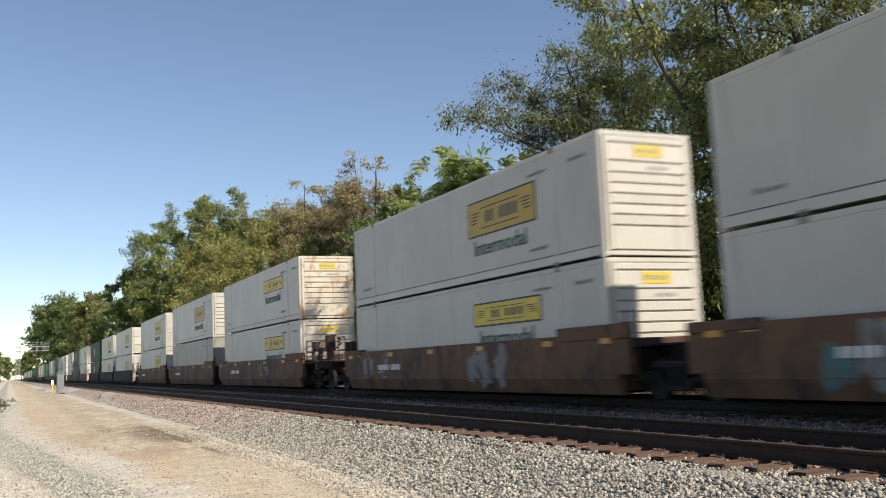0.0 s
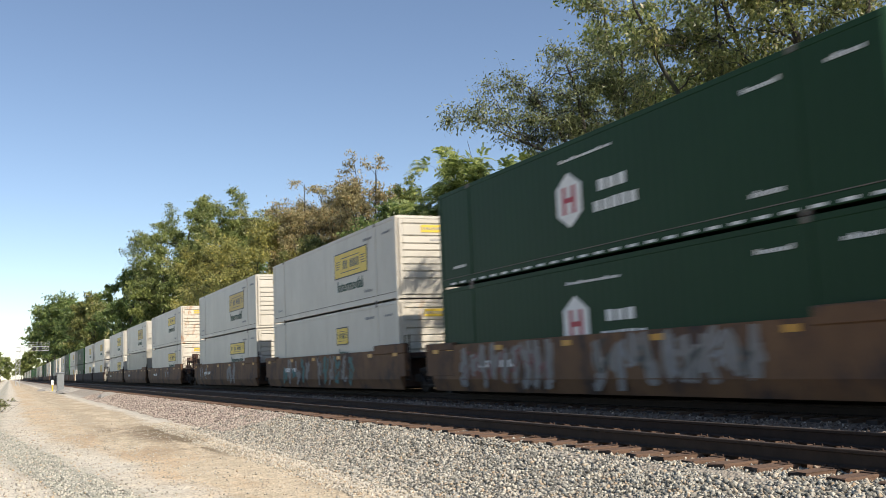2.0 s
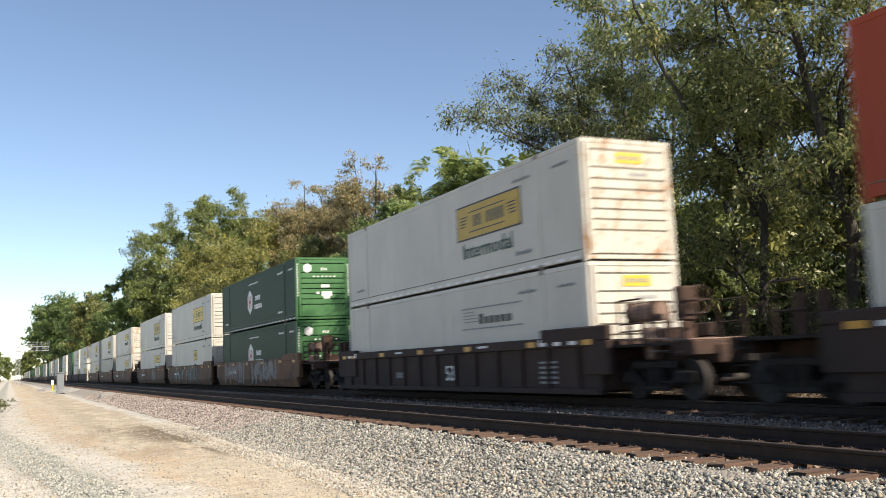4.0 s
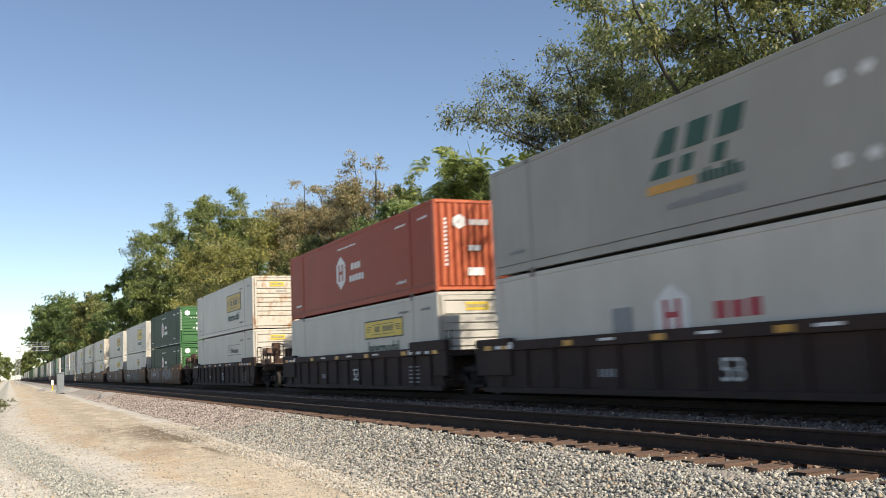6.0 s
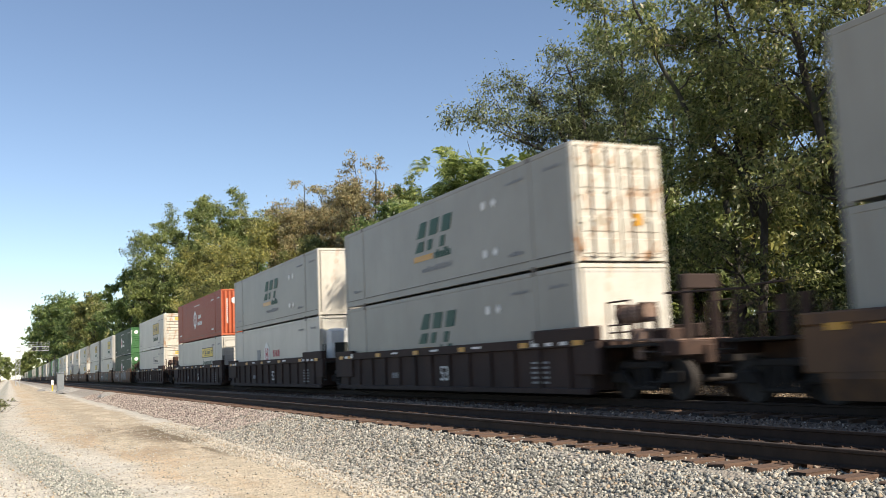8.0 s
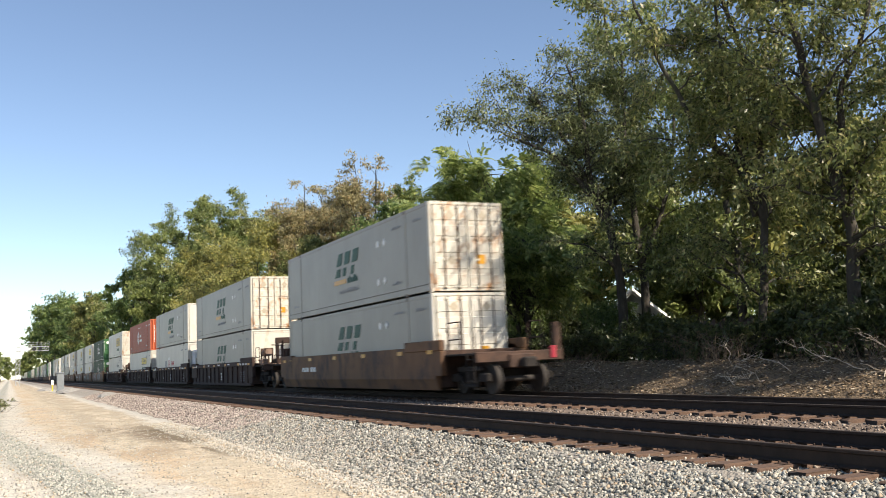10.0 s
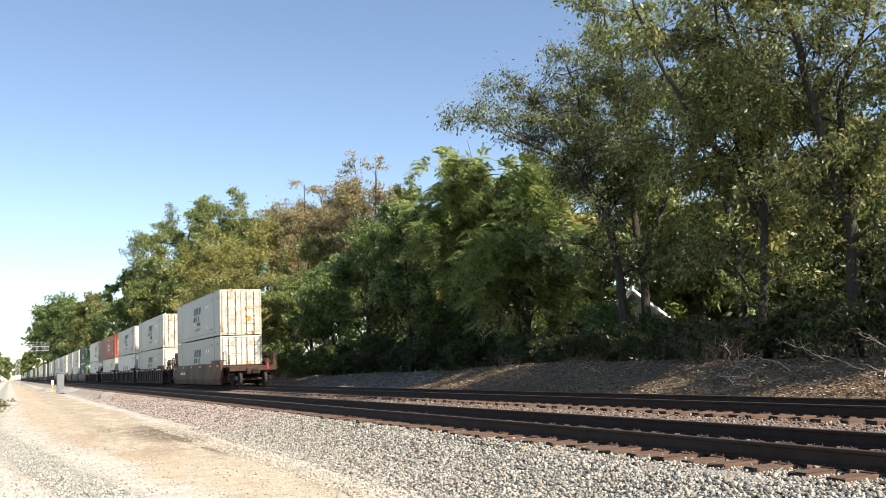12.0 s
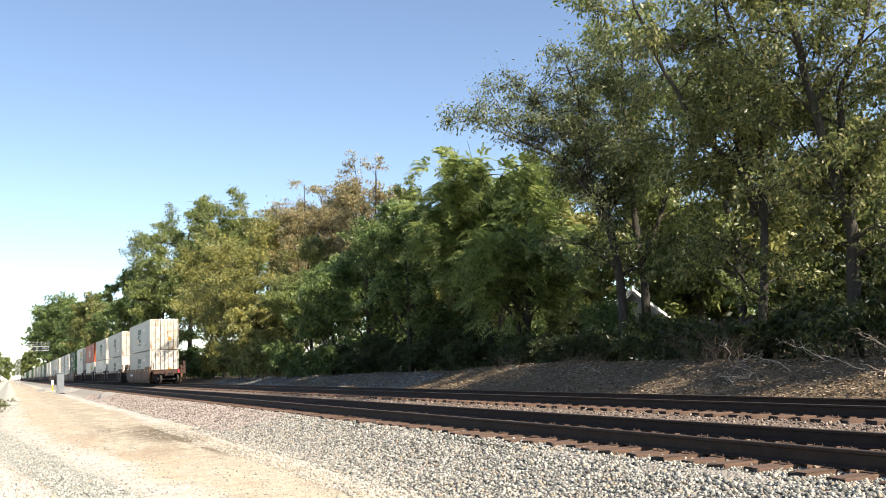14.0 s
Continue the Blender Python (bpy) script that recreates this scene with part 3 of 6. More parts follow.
def container(name, label, body, end_mat, end, emblem, dashes=None, seed=0):
    c = thing(name, pose(0, 0, 0), label, "shipping container", "containers on the train")
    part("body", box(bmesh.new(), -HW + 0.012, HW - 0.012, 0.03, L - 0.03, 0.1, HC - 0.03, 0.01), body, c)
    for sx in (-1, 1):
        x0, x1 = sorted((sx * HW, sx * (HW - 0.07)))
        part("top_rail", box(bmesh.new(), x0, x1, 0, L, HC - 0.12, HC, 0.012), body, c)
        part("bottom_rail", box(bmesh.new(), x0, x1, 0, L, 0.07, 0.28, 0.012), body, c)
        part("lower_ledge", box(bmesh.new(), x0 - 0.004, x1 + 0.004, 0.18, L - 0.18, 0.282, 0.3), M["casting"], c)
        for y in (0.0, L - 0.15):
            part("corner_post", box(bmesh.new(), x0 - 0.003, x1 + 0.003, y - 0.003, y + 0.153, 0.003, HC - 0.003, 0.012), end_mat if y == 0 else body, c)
        for y in (1.9, L - 2.06):
            part("lifting_post", box(bmesh.new(), x0 - 0.008, x1 + 0.008, y, y + 0.16, 0.004, HC - 0.004, 0.015), body, c)
            for z in (0.0, HC - 0.12):
                part("corner_casting", box(bmesh.new(), x0 - 0.014, x1 + 0.014, y - 0.01, y + 0.17, z, z + 0.12, 0.01), M["casting"], c)
    part("end_sill", box(bmesh.new(), -HW + 0.03, HW - 0.03, -0.012, 0.05, 0.05, 0.15, 0.01), end_mat, c)
    part("end_header", box(bmesh.new(), -HW + 0.03, HW - 0.03, -0.012, 0.05, HC - 0.1, HC - 0.002, 0.01), end_mat, c)
    part("roof", box(bmesh.new(), -HW + 0.06, HW - 0.06, 0.02, L - 0.02, HC - 0.03, HC + 0.004), body, c)
    end_wall(c, end, end_mat)
    if emblem == "yellow":
        emblem_yellow(c, 2.85, 6.5, 1.33, 2.24, M["yellow_dark"] if seed in (2, 4, 7) else M["yellow"])
    elif emblem == "yellow_bright":
        emblem_yellow(c, 2.85, 6.4, 1.72, 2.28, M["yellow"])
    elif emblem == "yellow_small":
        emblem_yellow(c, 5.2, 6.5, 1.62, 2.22, M["yellow"], False)
        lettering("word", "Inter", 0.55, Matrix.Translation((-HW - 0.007, 6.3, 1.05)) @ SIDE, M["ink_green"], c, "part-covered green word")
    elif emblem == "outline":
        part("sign_stripe", boxes([(-HW - 0.006, -HW, 3.0, 6.5, z, z + 0.04) for z in (1.62, 2.2)] + [(-HW - 0.006, -HW, 5.7 - 0.1 * i, 6.4, 2.1 - 0.09 * i, 2.13 - 0.09 * i) for i in range(4)]), M["ink_grey"], c, "faded sign outline")
        word_bars(c, 3.6, 5.5, 1.76, 2.04, 6, M["ink"], seed=2)
    elif emblem in ("hex_white", "hex_red"):
        hexagon(c, 8.95, 1.5, 0.66, M["sign_red"] if emblem == "hex_white" else M["red"])
        lm = M["sign_white"]
        word_bars(c, 6.75, 7.85, 1.5, 1.85, 3, lm, seed=7)
        word_bars(c, 6.4, 8.05, 1.05, 1.4, 5, lm, seed=8)
        word_bars(c, 7.2, 9.3, 2.42, 2.5, 16, lm, "small_shape", seed=4)
    elif emblem == "house_red":
        hexagon(c, 8.9, 1.5, 0.62, M["sign_red"])
        word_bars(c, 6.5, 7.8, 1.35, 1.8, 3, M["sign_red"], seed=7)
        part("patch", side_panel(10.2, 10.9, 1.1, 1.75), M["ink_grey"], c)
    elif emblem == "slant":
        emblem_slant(c, 6.55, 1.35)
        for y in (3.9, 4.5):
            for z in (0.75, 2.1):
                part("faded_patch", rod(bmesh.new(), (-HW - 0.005, y, z), (-HW + 0.01, y, z), 0.14, 4 if y < 4 else 6), M["sign_white"], c, "faded white patch")
    # faded unit marks as plain bars
    mk = M["sign_white"] if body in (M["green"], M["red"]) else M["ink_grey"]
    word_bars(c, 2.3, 3.2, 2.4, 2.5, 8, mk, "unit_marking", seed=seed)
    word_bars(c, 0.55, 1.3, 2.4, 2.5, 5, mk, "unit_marking", seed=seed + 1)
    word_bars(c, 2.4, 3.2, 0.5, 0.62, 7, mk, "unit_marking", seed=seed + 2)
    word_bars(c, 14.5, 15.3, 0.55, 0.66, 4, mk, "unit_marking", seed=seed + 2)
    if end == "ribs":
        if body is M["white"]:
            part("end_sign", box(bmesh.new(), -0.35, 0.45, -0.048, -0.036, 2.32, 2.58), M["yellow"], c, "yellow sign")
            part("end_marking", boxes([(0.0 + 0.1 * i, 0.06 + 0.1 * i, -0.042, -0.034, 2.02, 2.1) for i in range(6)] + [(-0.3 + 0.1 * i, -0.24 + 0.1 * i, -0.052, -0.046, 2.4, 2.5) for i in range(7)]), M["ink_grey"], c)
        else:
            part("end_marking", boxes([(-0.5 + 0.2 * i, -0.4 + 0.2 * i, -0.042, -0.034, 1.99, 2.05) for i in range(6)] + [(-0.1, 0.3, -0.042, -0.034, 1.5, 1.64), (-0.1, 0.42, -0.042, -0.034, 1.1, 1.32), (0.0, 0.3, -0.042, -0.034, 0.98, 1.12), (-0.35, -0.2, -0.042, -0.034, 1.2, 1.3)]
                                     + [(-0.42 + 0.11 * i, -0.36 + 0.11 * i, -0.042, -0.034, 2.3, 2.42) for i in range(6) if i > 2]), M["sign_white"], c)
            part("end_emblem", rod(bmesh.new(), (-0.75, -0.045, 2.4), (-0.75, -0.03, 2.4), 0.22, 6), M["sign_white"], c, "white hexagon")
            part("post_marking", boxes([(sx * 1.22 - 0.03, sx * 1.22 + 0.03, -0.012, -0.004, 1.1 + 0.12 * i, 1.17 + 0.12 * i) for i in range(13) for sx in (-1, 1)]), M["sign_white"], c)
    elif end == "vert":
        part("end_emblem", rod(bmesh.new(), (-0.45, -0.05, 2.2), (-0.45, -0.038, 2.2), 0.24, 6), M["sign_white"], c, "white hexagon")
        part("end_marking", boxes([(-0.1 + 0.14 * i, 0.0 + 0.14 * i, -0.05, -0.038, 2.1, 2.28) for i in range(5)] + [(-0.15, 0.25, -0.05, -0.038, 1.28, 1.46), (-0.2, 0.35, -0.05, -0.038, 0.5, 0.75)]
                                 + [(-0.98, -0.9, -0.05, -0.038, 0.8 + 0.13 * i, 0.88 + 0.13 * i) for i in range(12)] + [(1.1, 1.18, -0.05, -0.038, 0.8 + 0.13 * i, 0.88 + 0.13 * i) for i in range(14)]), M["sign_white"], c)
    if dashes:
        part("reflective_tape", boxes([(-HW - 0.005, -HW, 0.3 + 0.62 * i, 0.62 + 0.62 * i, 0.1, 0.16) for i in range(25)]), dashes, c, "dashed tape")
    return c


def truck(car, y, wheels):
    """Two side frames with springs, a bolster and two wheelsets, centred at y."""
    t = part("truck", box(bmesh.new(), -1.0, 1.0, y - 0.2, y + 0.2, 0.45, 0.72, 0.03), M["dark_steel"], car)
    for sx in (-1, 1):
        x0, x1 = sorted((sx * 0.93, sx * 1.07))
        bm = boxes([(x0, x1, y - 1.15, y - 0.62, 0.36, 0.6), (x0, x1, y + 0.62, y + 1.15, 0.36, 0.6), (x0, x1, y - 0.75, y + 0.75, 0.66, 0.8), (x0, x1, y - 0.5, y + 0.5, 0.2, 0.3)], 0.03)
        for s in (-1, 1):
            rod(bm, ((x0 + x1) / 2, y + s * 0.8, 0.62), ((x0 + x1) / 2, y + s * 0.4, 0.26), 0.07)
        part("side_frame", bm, M["dark_steel"], t)
        for o in (-0.2, 0.0, 0.2):
            part("spring", rod(bmesh.new(), (sx, y + o, 0.3), (sx, y + o, 0.66), 0.07), M["dark_steel"], t)
    for o in (-0.89, 0.89):
        bm = rods([((-0.98, 0, 0), (0.98, 0, 0), 0.08)], 10)
        for sx in (-0.75, 0.75):
            rod(bm, (sx - 0.065, 0, 0), (sx + 0.065, 0, 0), 0.42, 28)
            rod(bm, (sx - 0.085 * (1 if sx > 0 else -1), 0, 0), (sx - 0.06 * (1 if sx > 0 else -1), 0, 0), 0.445, 28)
        for k in range(3):
            a = k * 2.094
            rod(bm, (1.0, 0.06 * math.cos(a), 0.06 * math.sin(a)), (1.02, 0.06 * math.cos(a), 0.06 * math.sin(a)), 0.02, 6)
        w = part("wheelset", bm, M["wheel"], t, "worn steel wheelset")
        w.matrix_basis = pose(0, y + o, 0.42)
        wheels.append(w)


def strokes(car, y0, y1, z0, z1, n, mats, seed, width=(0.1, 0.2)):
    """Sprayed strokes on the side: bent ribbons a few millimetres proud, no readable writing."""
    rng = random.Random(seed)
    cell = (y1 - y0) / n
    for k in range(n):
        bm = bmesh.new()
        for s in range(3):
            pts = [Vector((rng.uniform(0.02, 0.98) * cell + y0 + k * cell, rng.uniform(z0, z1)))]
            for i in range(3):
                pts.append(Vector((y0 + (k + rng.uniform(-0.02, 1.02)) * cell, rng.uniform(z0, z1))))
            line = []
            for i in range(13):
                u = i / 12
                line.append(pts[0] * (1 - u) ** 3 + pts[1] * 3 * u * (1 - u) ** 2 + pts[2] * 3 * u * u * (1 - u) + pts[3] * u ** 3)
            w = rng.uniform(*width)
            rows = []
            for i, p in enumerate(line):
                d = (line[min(i + 1, 12)] - line[max(i - 1, 0)])
                d = d.normalized() if d.length else Vector((1, 0))
                nrm = Vector((-d.y, d.x)) * w / 2
                rows.append([bm.verts.new((-1.503 - 0.002 * s, max(y0, min(y1, q.x)), max(z0, min(z1, q.y)))) for q in (p + nrm, p - nrm)])
            for a, b in zip(rows, rows[1:]):
                bm.faces.new((a[0], a[1], b[1], b[0]))
        part("sprayed_paint", bm, mats[k % len(mats)], car)


def far_container(label, body, end_mat, emblem):
    """A container in the far part of the train: body, rails, posts, end sheets and sign."""
    c = thing("container", pose(0, 0, 0), label, "shipping container", "containers on the train")
    part("body", box(bmesh.new(), -HW + 0.012, HW - 0.012, 0.03, L - 0.03, 0.1, HC - 0.03, 0.01), body, c)
    part("top_rail", box(bmesh.new(), -HW, -HW + 0.07, 0, L, HC - 0.12, HC, 0.012), body, c)
    part("bottom_rail", box(bmesh.new(), -HW, -HW + 0.07, 0, L, 0.07, 0.28, 0.012), body, c)
    for x in (-HW, HW - 0.16):
        part("corner_post", box(bmesh.new(), x, x + 0.16, -0.02, 0.15, 0.0, HC, 0.01), end_mat, c)
    for z in (0.1, 1.0, 1.9):
        part("end_panel", box(bmesh.new(), -1.12, 1.12, -0.03, 0.04, z + 0.02, z + 0.86, 0.01), end_mat, c)
    if emblem == "yellow":
        part("sign", side_panel(2.85, 6.5, 1.33, 2.24, 0.008), M["yellow_dark"], c, "yellow sign")
        word_bars(c, 3.2, 6.2, 0.8, 1.15, 9, M["ink_green"])
    elif emblem == "hex":
        hexagon(c, 8.95, 1.5, 0.66, M["sign_red"])
    return c


def far_well_car(ribbed):
    car = thing("well_car", pose(0, 0, 0), ("dark brown ribbed" if ribbed else "ochre brown smooth-sided") + " well car far along the train", "well car", "well cars of the train")
    steel = M["brown_steel"] if ribbed else M["ochre_steel"]
    for sx in (-1, 1):
        part("side_wall", extrude_profile(bmesh.new(), [(sx * x, z) for x, z in ((1.5, 0.46), (1.5, 1.45), (1.34, 1.45), (1.34, 0.12), (1.39, 0.12))], -0.9, L + 0.9), steel, car)
    for y in (-1.85, L + 1.85):
        part("truck", box(bmesh.new(), -1.05, 1.05, y - 1.1, y + 1.1, 0.05, 0.75, 0.1), M["dark_steel"], car)
        part("draft_sill", box(bmesh.new(), -0.4, 0.4, y - 1.3, y + 1.3, 0.75, 1.15, 0.02), steel, car)
        part("handrail", rods([((-1.38, y, 1.15), (-1.38, y, 2.1), 0.03), ((-1.38, y + 0.7, 1.15), (-1.38, y + 0.7, 2.1), 0.03), ((-1.38, y, 2.1), (-1.38, y + 0.7, 2.1), 0.03)], 5), steel, car)
    return car


def well_car(label, ribbed, rear, front, seed=0, last=False, wheels=None, marks=True):
    car = thing("well_car", pose(0, 0, 0), label, "well car", "well cars of the train")
    steel = M["brown_steel"] if ribbed else M["ochre_steel"]
    rng = random.Random(seed)
    for sx in (-1, 1):
        if ribbed:
            pts = [(-1.52, 1.2), (-1.52, 1.43), (-1.34, 1.43), (-1.34, 0.12), (-1.5, 0.12), (-1.5, 0.24), (-1.42, 0.26), (-1.42, 1.18)]
        else:
            pts = [(-1.5, 0.46), (-1.5, 1.45), (-1.34, 1.45), (-1.34, 0.12), (-1.39, 0.12)]
        side = part("side_wall", extrude_profile(bmesh.new(), [(-sx * x if sx > 0 else x, z) for x, z in pts], -0.5, L + 0.5), steel, car)
        x0, x1 = sorted((sx * 1.53, sx * 1.34))
        for a, b in ((-0.9, 1.85), (L - 1.0, L + 0.9)):
            part("end_cap", box(bmesh.new(), x0, x1, a, b, 1.3, 1.63 if a < 0 else 1.52, 0.03), steel, side)
            part("end_web", box(bmesh.new(), x0 * 0.985, x1 * 0.985, a, min(b, a + 0.9) if a < 0 else b, 0.55, 1.3, 0.02), steel, side)
        if ribbed:
            for i in range(13):
                y = 0.3 + i * 1.28
                x2, x3 = sorted((sx * 1.49, sx * 1.41))
                part("rib", box(bmesh.new(), x2, x3, y, y + 0.11, 0.25, 1.2), steel, side)
        else:
            part("seam", box(bmesh.new(), sx * 1.505 - 0.004, sx * 1.505 + 0.004, -0.4, L + 0.4, 0.455, 0.475), steel, side)
    for y in (0.2, 4.0, 8.0, 12.0, 15.7):
        part("floor_beam", box(bmesh.new(), -1.34, 1.34, y, y + 0.3, 0.12, 0.2), M["dark_steel"], car)
    ends = []
    for kind, sgn, y in ((rear, -1, 0.0), (front, 1, L)):
        bh = sorted((y + sgn * 0.35, y + sgn * 0.5))
        part("bulkhead", box(bmesh.new(), -1.34, 1.34, bh[0], bh[1], 0.2, 1.32, 0.02), M["rust_steel"], car)
        reach = 1.7 if kind == "art" else 3.15
        a, b = sorted((y + sgn * 0.5, y + sgn * reach))
        part("draft_sill", box(bmesh.new(), -0.4, 0.4, a, b, 0.72, 1.12, 0.03), M["dark_steel"] if kind == "art" else M["rust_steel"], car)
        part("shear_plate", box(bmesh.new(), -1.36, 1.36, *sorted((y + sgn * 0.5, y + sgn * (1.1 if kind == "art" else 3.0))), 1.12, 1.18, 0.01), M["dark_steel"], car)
        if kind == "coup":
            part("end_beam", box(bmesh.new(), -1.42, 1.42, *sorted((y + sgn * 2.9, y + sgn * 3.05)), 0.9, 1.2, 0.02), M["rust_steel"], car)
            part("coupler", boxes([(-0.12, 0.12, *sorted((y + sgn * 3.0, y + sgn * 3.62)), 0.76, 0.98), (-0.2, 0.2, *sorted((y + sgn * 3.4, y + sgn * 3.66)), 0.72, 1.02)], 0.04), M["dark_steel"], car)
            for sx in (-1, 1):
                rail = [((sx * 1.38, y + sgn * 1.2, 1.15), (sx * 1.38, y + sgn * 1.2, 2.1), 0.022), ((sx * 1.38, y + sgn * 2.0, 1.15), (sx * 1.38, y + sgn * 2.0, 2.1), 0.022),
                        ((sx * 1.38, y + sgn * 1.2, 2.1), (sx * 1.38, y + sgn * 2.0, 2.1), 0.02), ((sx * 1.38, y + sgn * 1.2, 1.6), (sx * 1.38, y + sgn * 2.0, 1.6), 0.018)]
                part("handrail", rods(rail, 6), M["brown_steel"], car)
                part("grab_post", rod(bmesh.new(), (sx * 1.38, y + sgn * 2.9, 1.15), (sx * 1.38, y + sgn * 2.9, 1.9), 0.022, 6), M["brown_steel"], car)
                ladder = [((sx * 1.44, y + sgn * 2.95, 0.35), (sx * 1.44, y + sgn * 2.95, 1.2), 0.018), ((sx * 1.44, y + sgn * 2.5, 0.35), (sx * 1.44, y + sgn * 2.5, 1.2), 0.018)]
                ladder += [((sx * 1.44, y + sgn * 2.5, z), (sx * 1.44, y + sgn * 2.95, z), 0.014) for z in (0.4, 0.7, 1.0)]
                part("ladder", rods(ladder, 6), M["dark_steel"], car)
            if sgn < 0 and seed != 11:
                part("air_tank", rod(bmesh.new(), (-0.85, y - 0.95, 1.84), (-0.85, y - 2.0, 1.84), 0.2, 16), M["rust_pale"], car, "pinkish brown air tank")
                for yy in (y - 1.1, y - 1.9):
                    part("tank_stand", boxes([(-1.08, -1.0, yy - 0.04, yy + 0.04, 1.18, 1.98), (-0.7, -0.62, yy - 0.04, yy + 0.04, 1.18, 1.98), (-1.08, -0.62, yy - 0.045, yy + 0.045, 1.98, 2.06)]), M["rust_steel"], car)
                bm = rods([((-0.75, y - 3.06, 2.0), (-0.75, y - 3.0, 2.0), 0.05), ((-0.75, y - 2.6, 2.0), (-0.75, y - 3.06, 2.0), 0.03)], 12)
                ring = [(-0.75 + 0.28 * math.cos(k * math.pi / 8), y - 3.05, 2.0 + 0.28 * math.sin(k * math.pi / 8)) for k in range(16)]
                for k in range(16):
                    rod(bm, ring[k], ring[(k + 1) % 16], 0.022, 6)
                    if k % 4 == 0:
                        rod(bm, (-0.75, y - 3.05, 2.0), ring[k], 0.016, 5)
                if seed == 10:
                    bm.free()
                else:
                    part("brake_wheel", bm, M["rust_steel"], car, "rusty brake wheel")
                    part("brake_housing", boxes([(-0.95, -0.55, y - 2.75, y - 2.5, 1.6, 2.3), (-0.88, -0.62, y - 2.72, y - 2.54, 1.16, 1.6)], 0.03), M["rust_steel"], car)
                part("valve_box", boxes([(-1.3, -0.95, y - 2.15, y - 1.75, 1.18, 1.5), (-1.22, -1.02, y - 2.05, y - 1.85, 0.85, 1.18)], 0.04), M["rust_pale"], car, "tan valve block")
                part("valve_box", boxes([(-0.5, 0.1, y - 1.9, y - 1.4, 1.18, 1.5)], 0.04), M["rust_steel"], car)
                part("brake_pipe", rods([((-1.32, y - 0.5, 1.3), (-1.32, y - 3.0, 1.24), 0.022), ((-1.2, y - 1.0, 1.45), (-1.2, y - 2.9, 1.45), 0.018), ((-1.2, y - 2.9, 1.45), (-1.2, y - 2.9, 1.1), 0.018), ((-1.36, y - 2.2, 1.02), (-1.36, y - 3.1, 0.98), 0.02)], 6), M["rust_pale"], car, "tan brake pipes")
                part("cross_step", boxes([(-1.42, 0.4, y - 2.98, y - 2.66, 1.2, 1.24)], 0.01), M["rust_pale"], car, "worn crossover step")
            elif sgn > 0:
                for yy in (1.0, 1.5):
                    part("end_post", box(bmesh.new(), -1.2, -1.02, y + yy, y + yy + 0.17, 1.18, 1.9, 0.01), M["rust_steel"], car)
                part("crossover_rail", rods([((-1.3, y + 1.7, 1.9), (-1.3, y + 2.8, 1.62), 0.02), ((-1.3, y + 2.8, 1.62), (-1.3, y + 2.8, 1.15), 0.02)], 6), M["rust_steel"], car)
            if wheels is not None:
                truck(car, y + sgn * 1.85, wheels)
        else:
            for sx in (-1, 1):
                part("step", rods([((sx * 1.4, y + sgn * 0.75, 0.4), (sx * 1.4, y + sgn * 0.75, 1.9 if sgn < 0 else 1.3), 0.02), ((sx * 1.4, y + sgn * 1.1, 0.4), (sx * 1.4, y + sgn * 1.1, 1.9 if sgn < 0 else 1.3), 0.02)]
                                  + [((sx * 1.4, y + sgn * 0.75, z), (sx * 1.4, y + sgn * 1.1, z), 0.015) for z in (0.45, 0.75, 1.05)], 6), M["dark_steel"], car)
            if sgn < 0 and wheels is not None:
                truck(car, y - 1.825, wheels)
        part("reflector", boxes([(-1.536, -1.53, *sorted((y - sgn * 0.05, y + sgn * 0.35)), 1.22, 1.34)]), M["tape_amber"], car, "amber reflector")
    # yellow and white markings along the upper edge, reporting marks as bars
    face = -1.526 if ribbed else -1.506
    for y in (2.1, 5.6, 8.9, 12.2, 15.2):
        part("reflector", box(bmesh.new(), face, face + 0.006, y, y + 0.4, 1.23, 1.36), M["tape_amber"], car, "amber reflector")
    if ribbed:
        part("white_marking", boxes([(face, face + 0.006, y, y + 0.3, 1.24, 1.4) for y in (0.3, 0.95, 1.6, 15.0, 15.6)] + [(face, face + 0.006, y, y + 0.55, 1.29, 1.35) for y in (4.6, 7.4, 10.6)]), M["sign_white"], car, "white marks")
        lettering("unit_length", "53", 0.62, Matrix.Translation((-1.426, 7.5, 0.42)) @ SIDE, M["sign_white"], car, "white numerals")
        part("plate_marking", boxes([(-1.426, -1.42, 10.6 + 0.16 * i, 10.7 + 0.16 * i, 0.5, 0.68) for i in range(5)] + [(-1.426, -1.42, 1.3, 2.1, z, z + 0.05) for z in (0.35, 0.47, 0.59, 0.71, 0.83)]), M["ink_grey"], car)
    else:
        part("plate_marking", boxes([(-1.506, -1.5, 11.6 + 0.2 * i, 11.74 + 0.2 * i, 0.78, 0.96) for i in range(10) if i != 4]), M["sign_white"], car)
    return car


def ride(ob, y, z=0.0):
    """Put a thing on the moving train, y metres along the line at the start of the clip."""
    MOVERS.append((ob, y, z))
    ob.matrix_basis = pose(TRACK_X, y, z)
    return ob


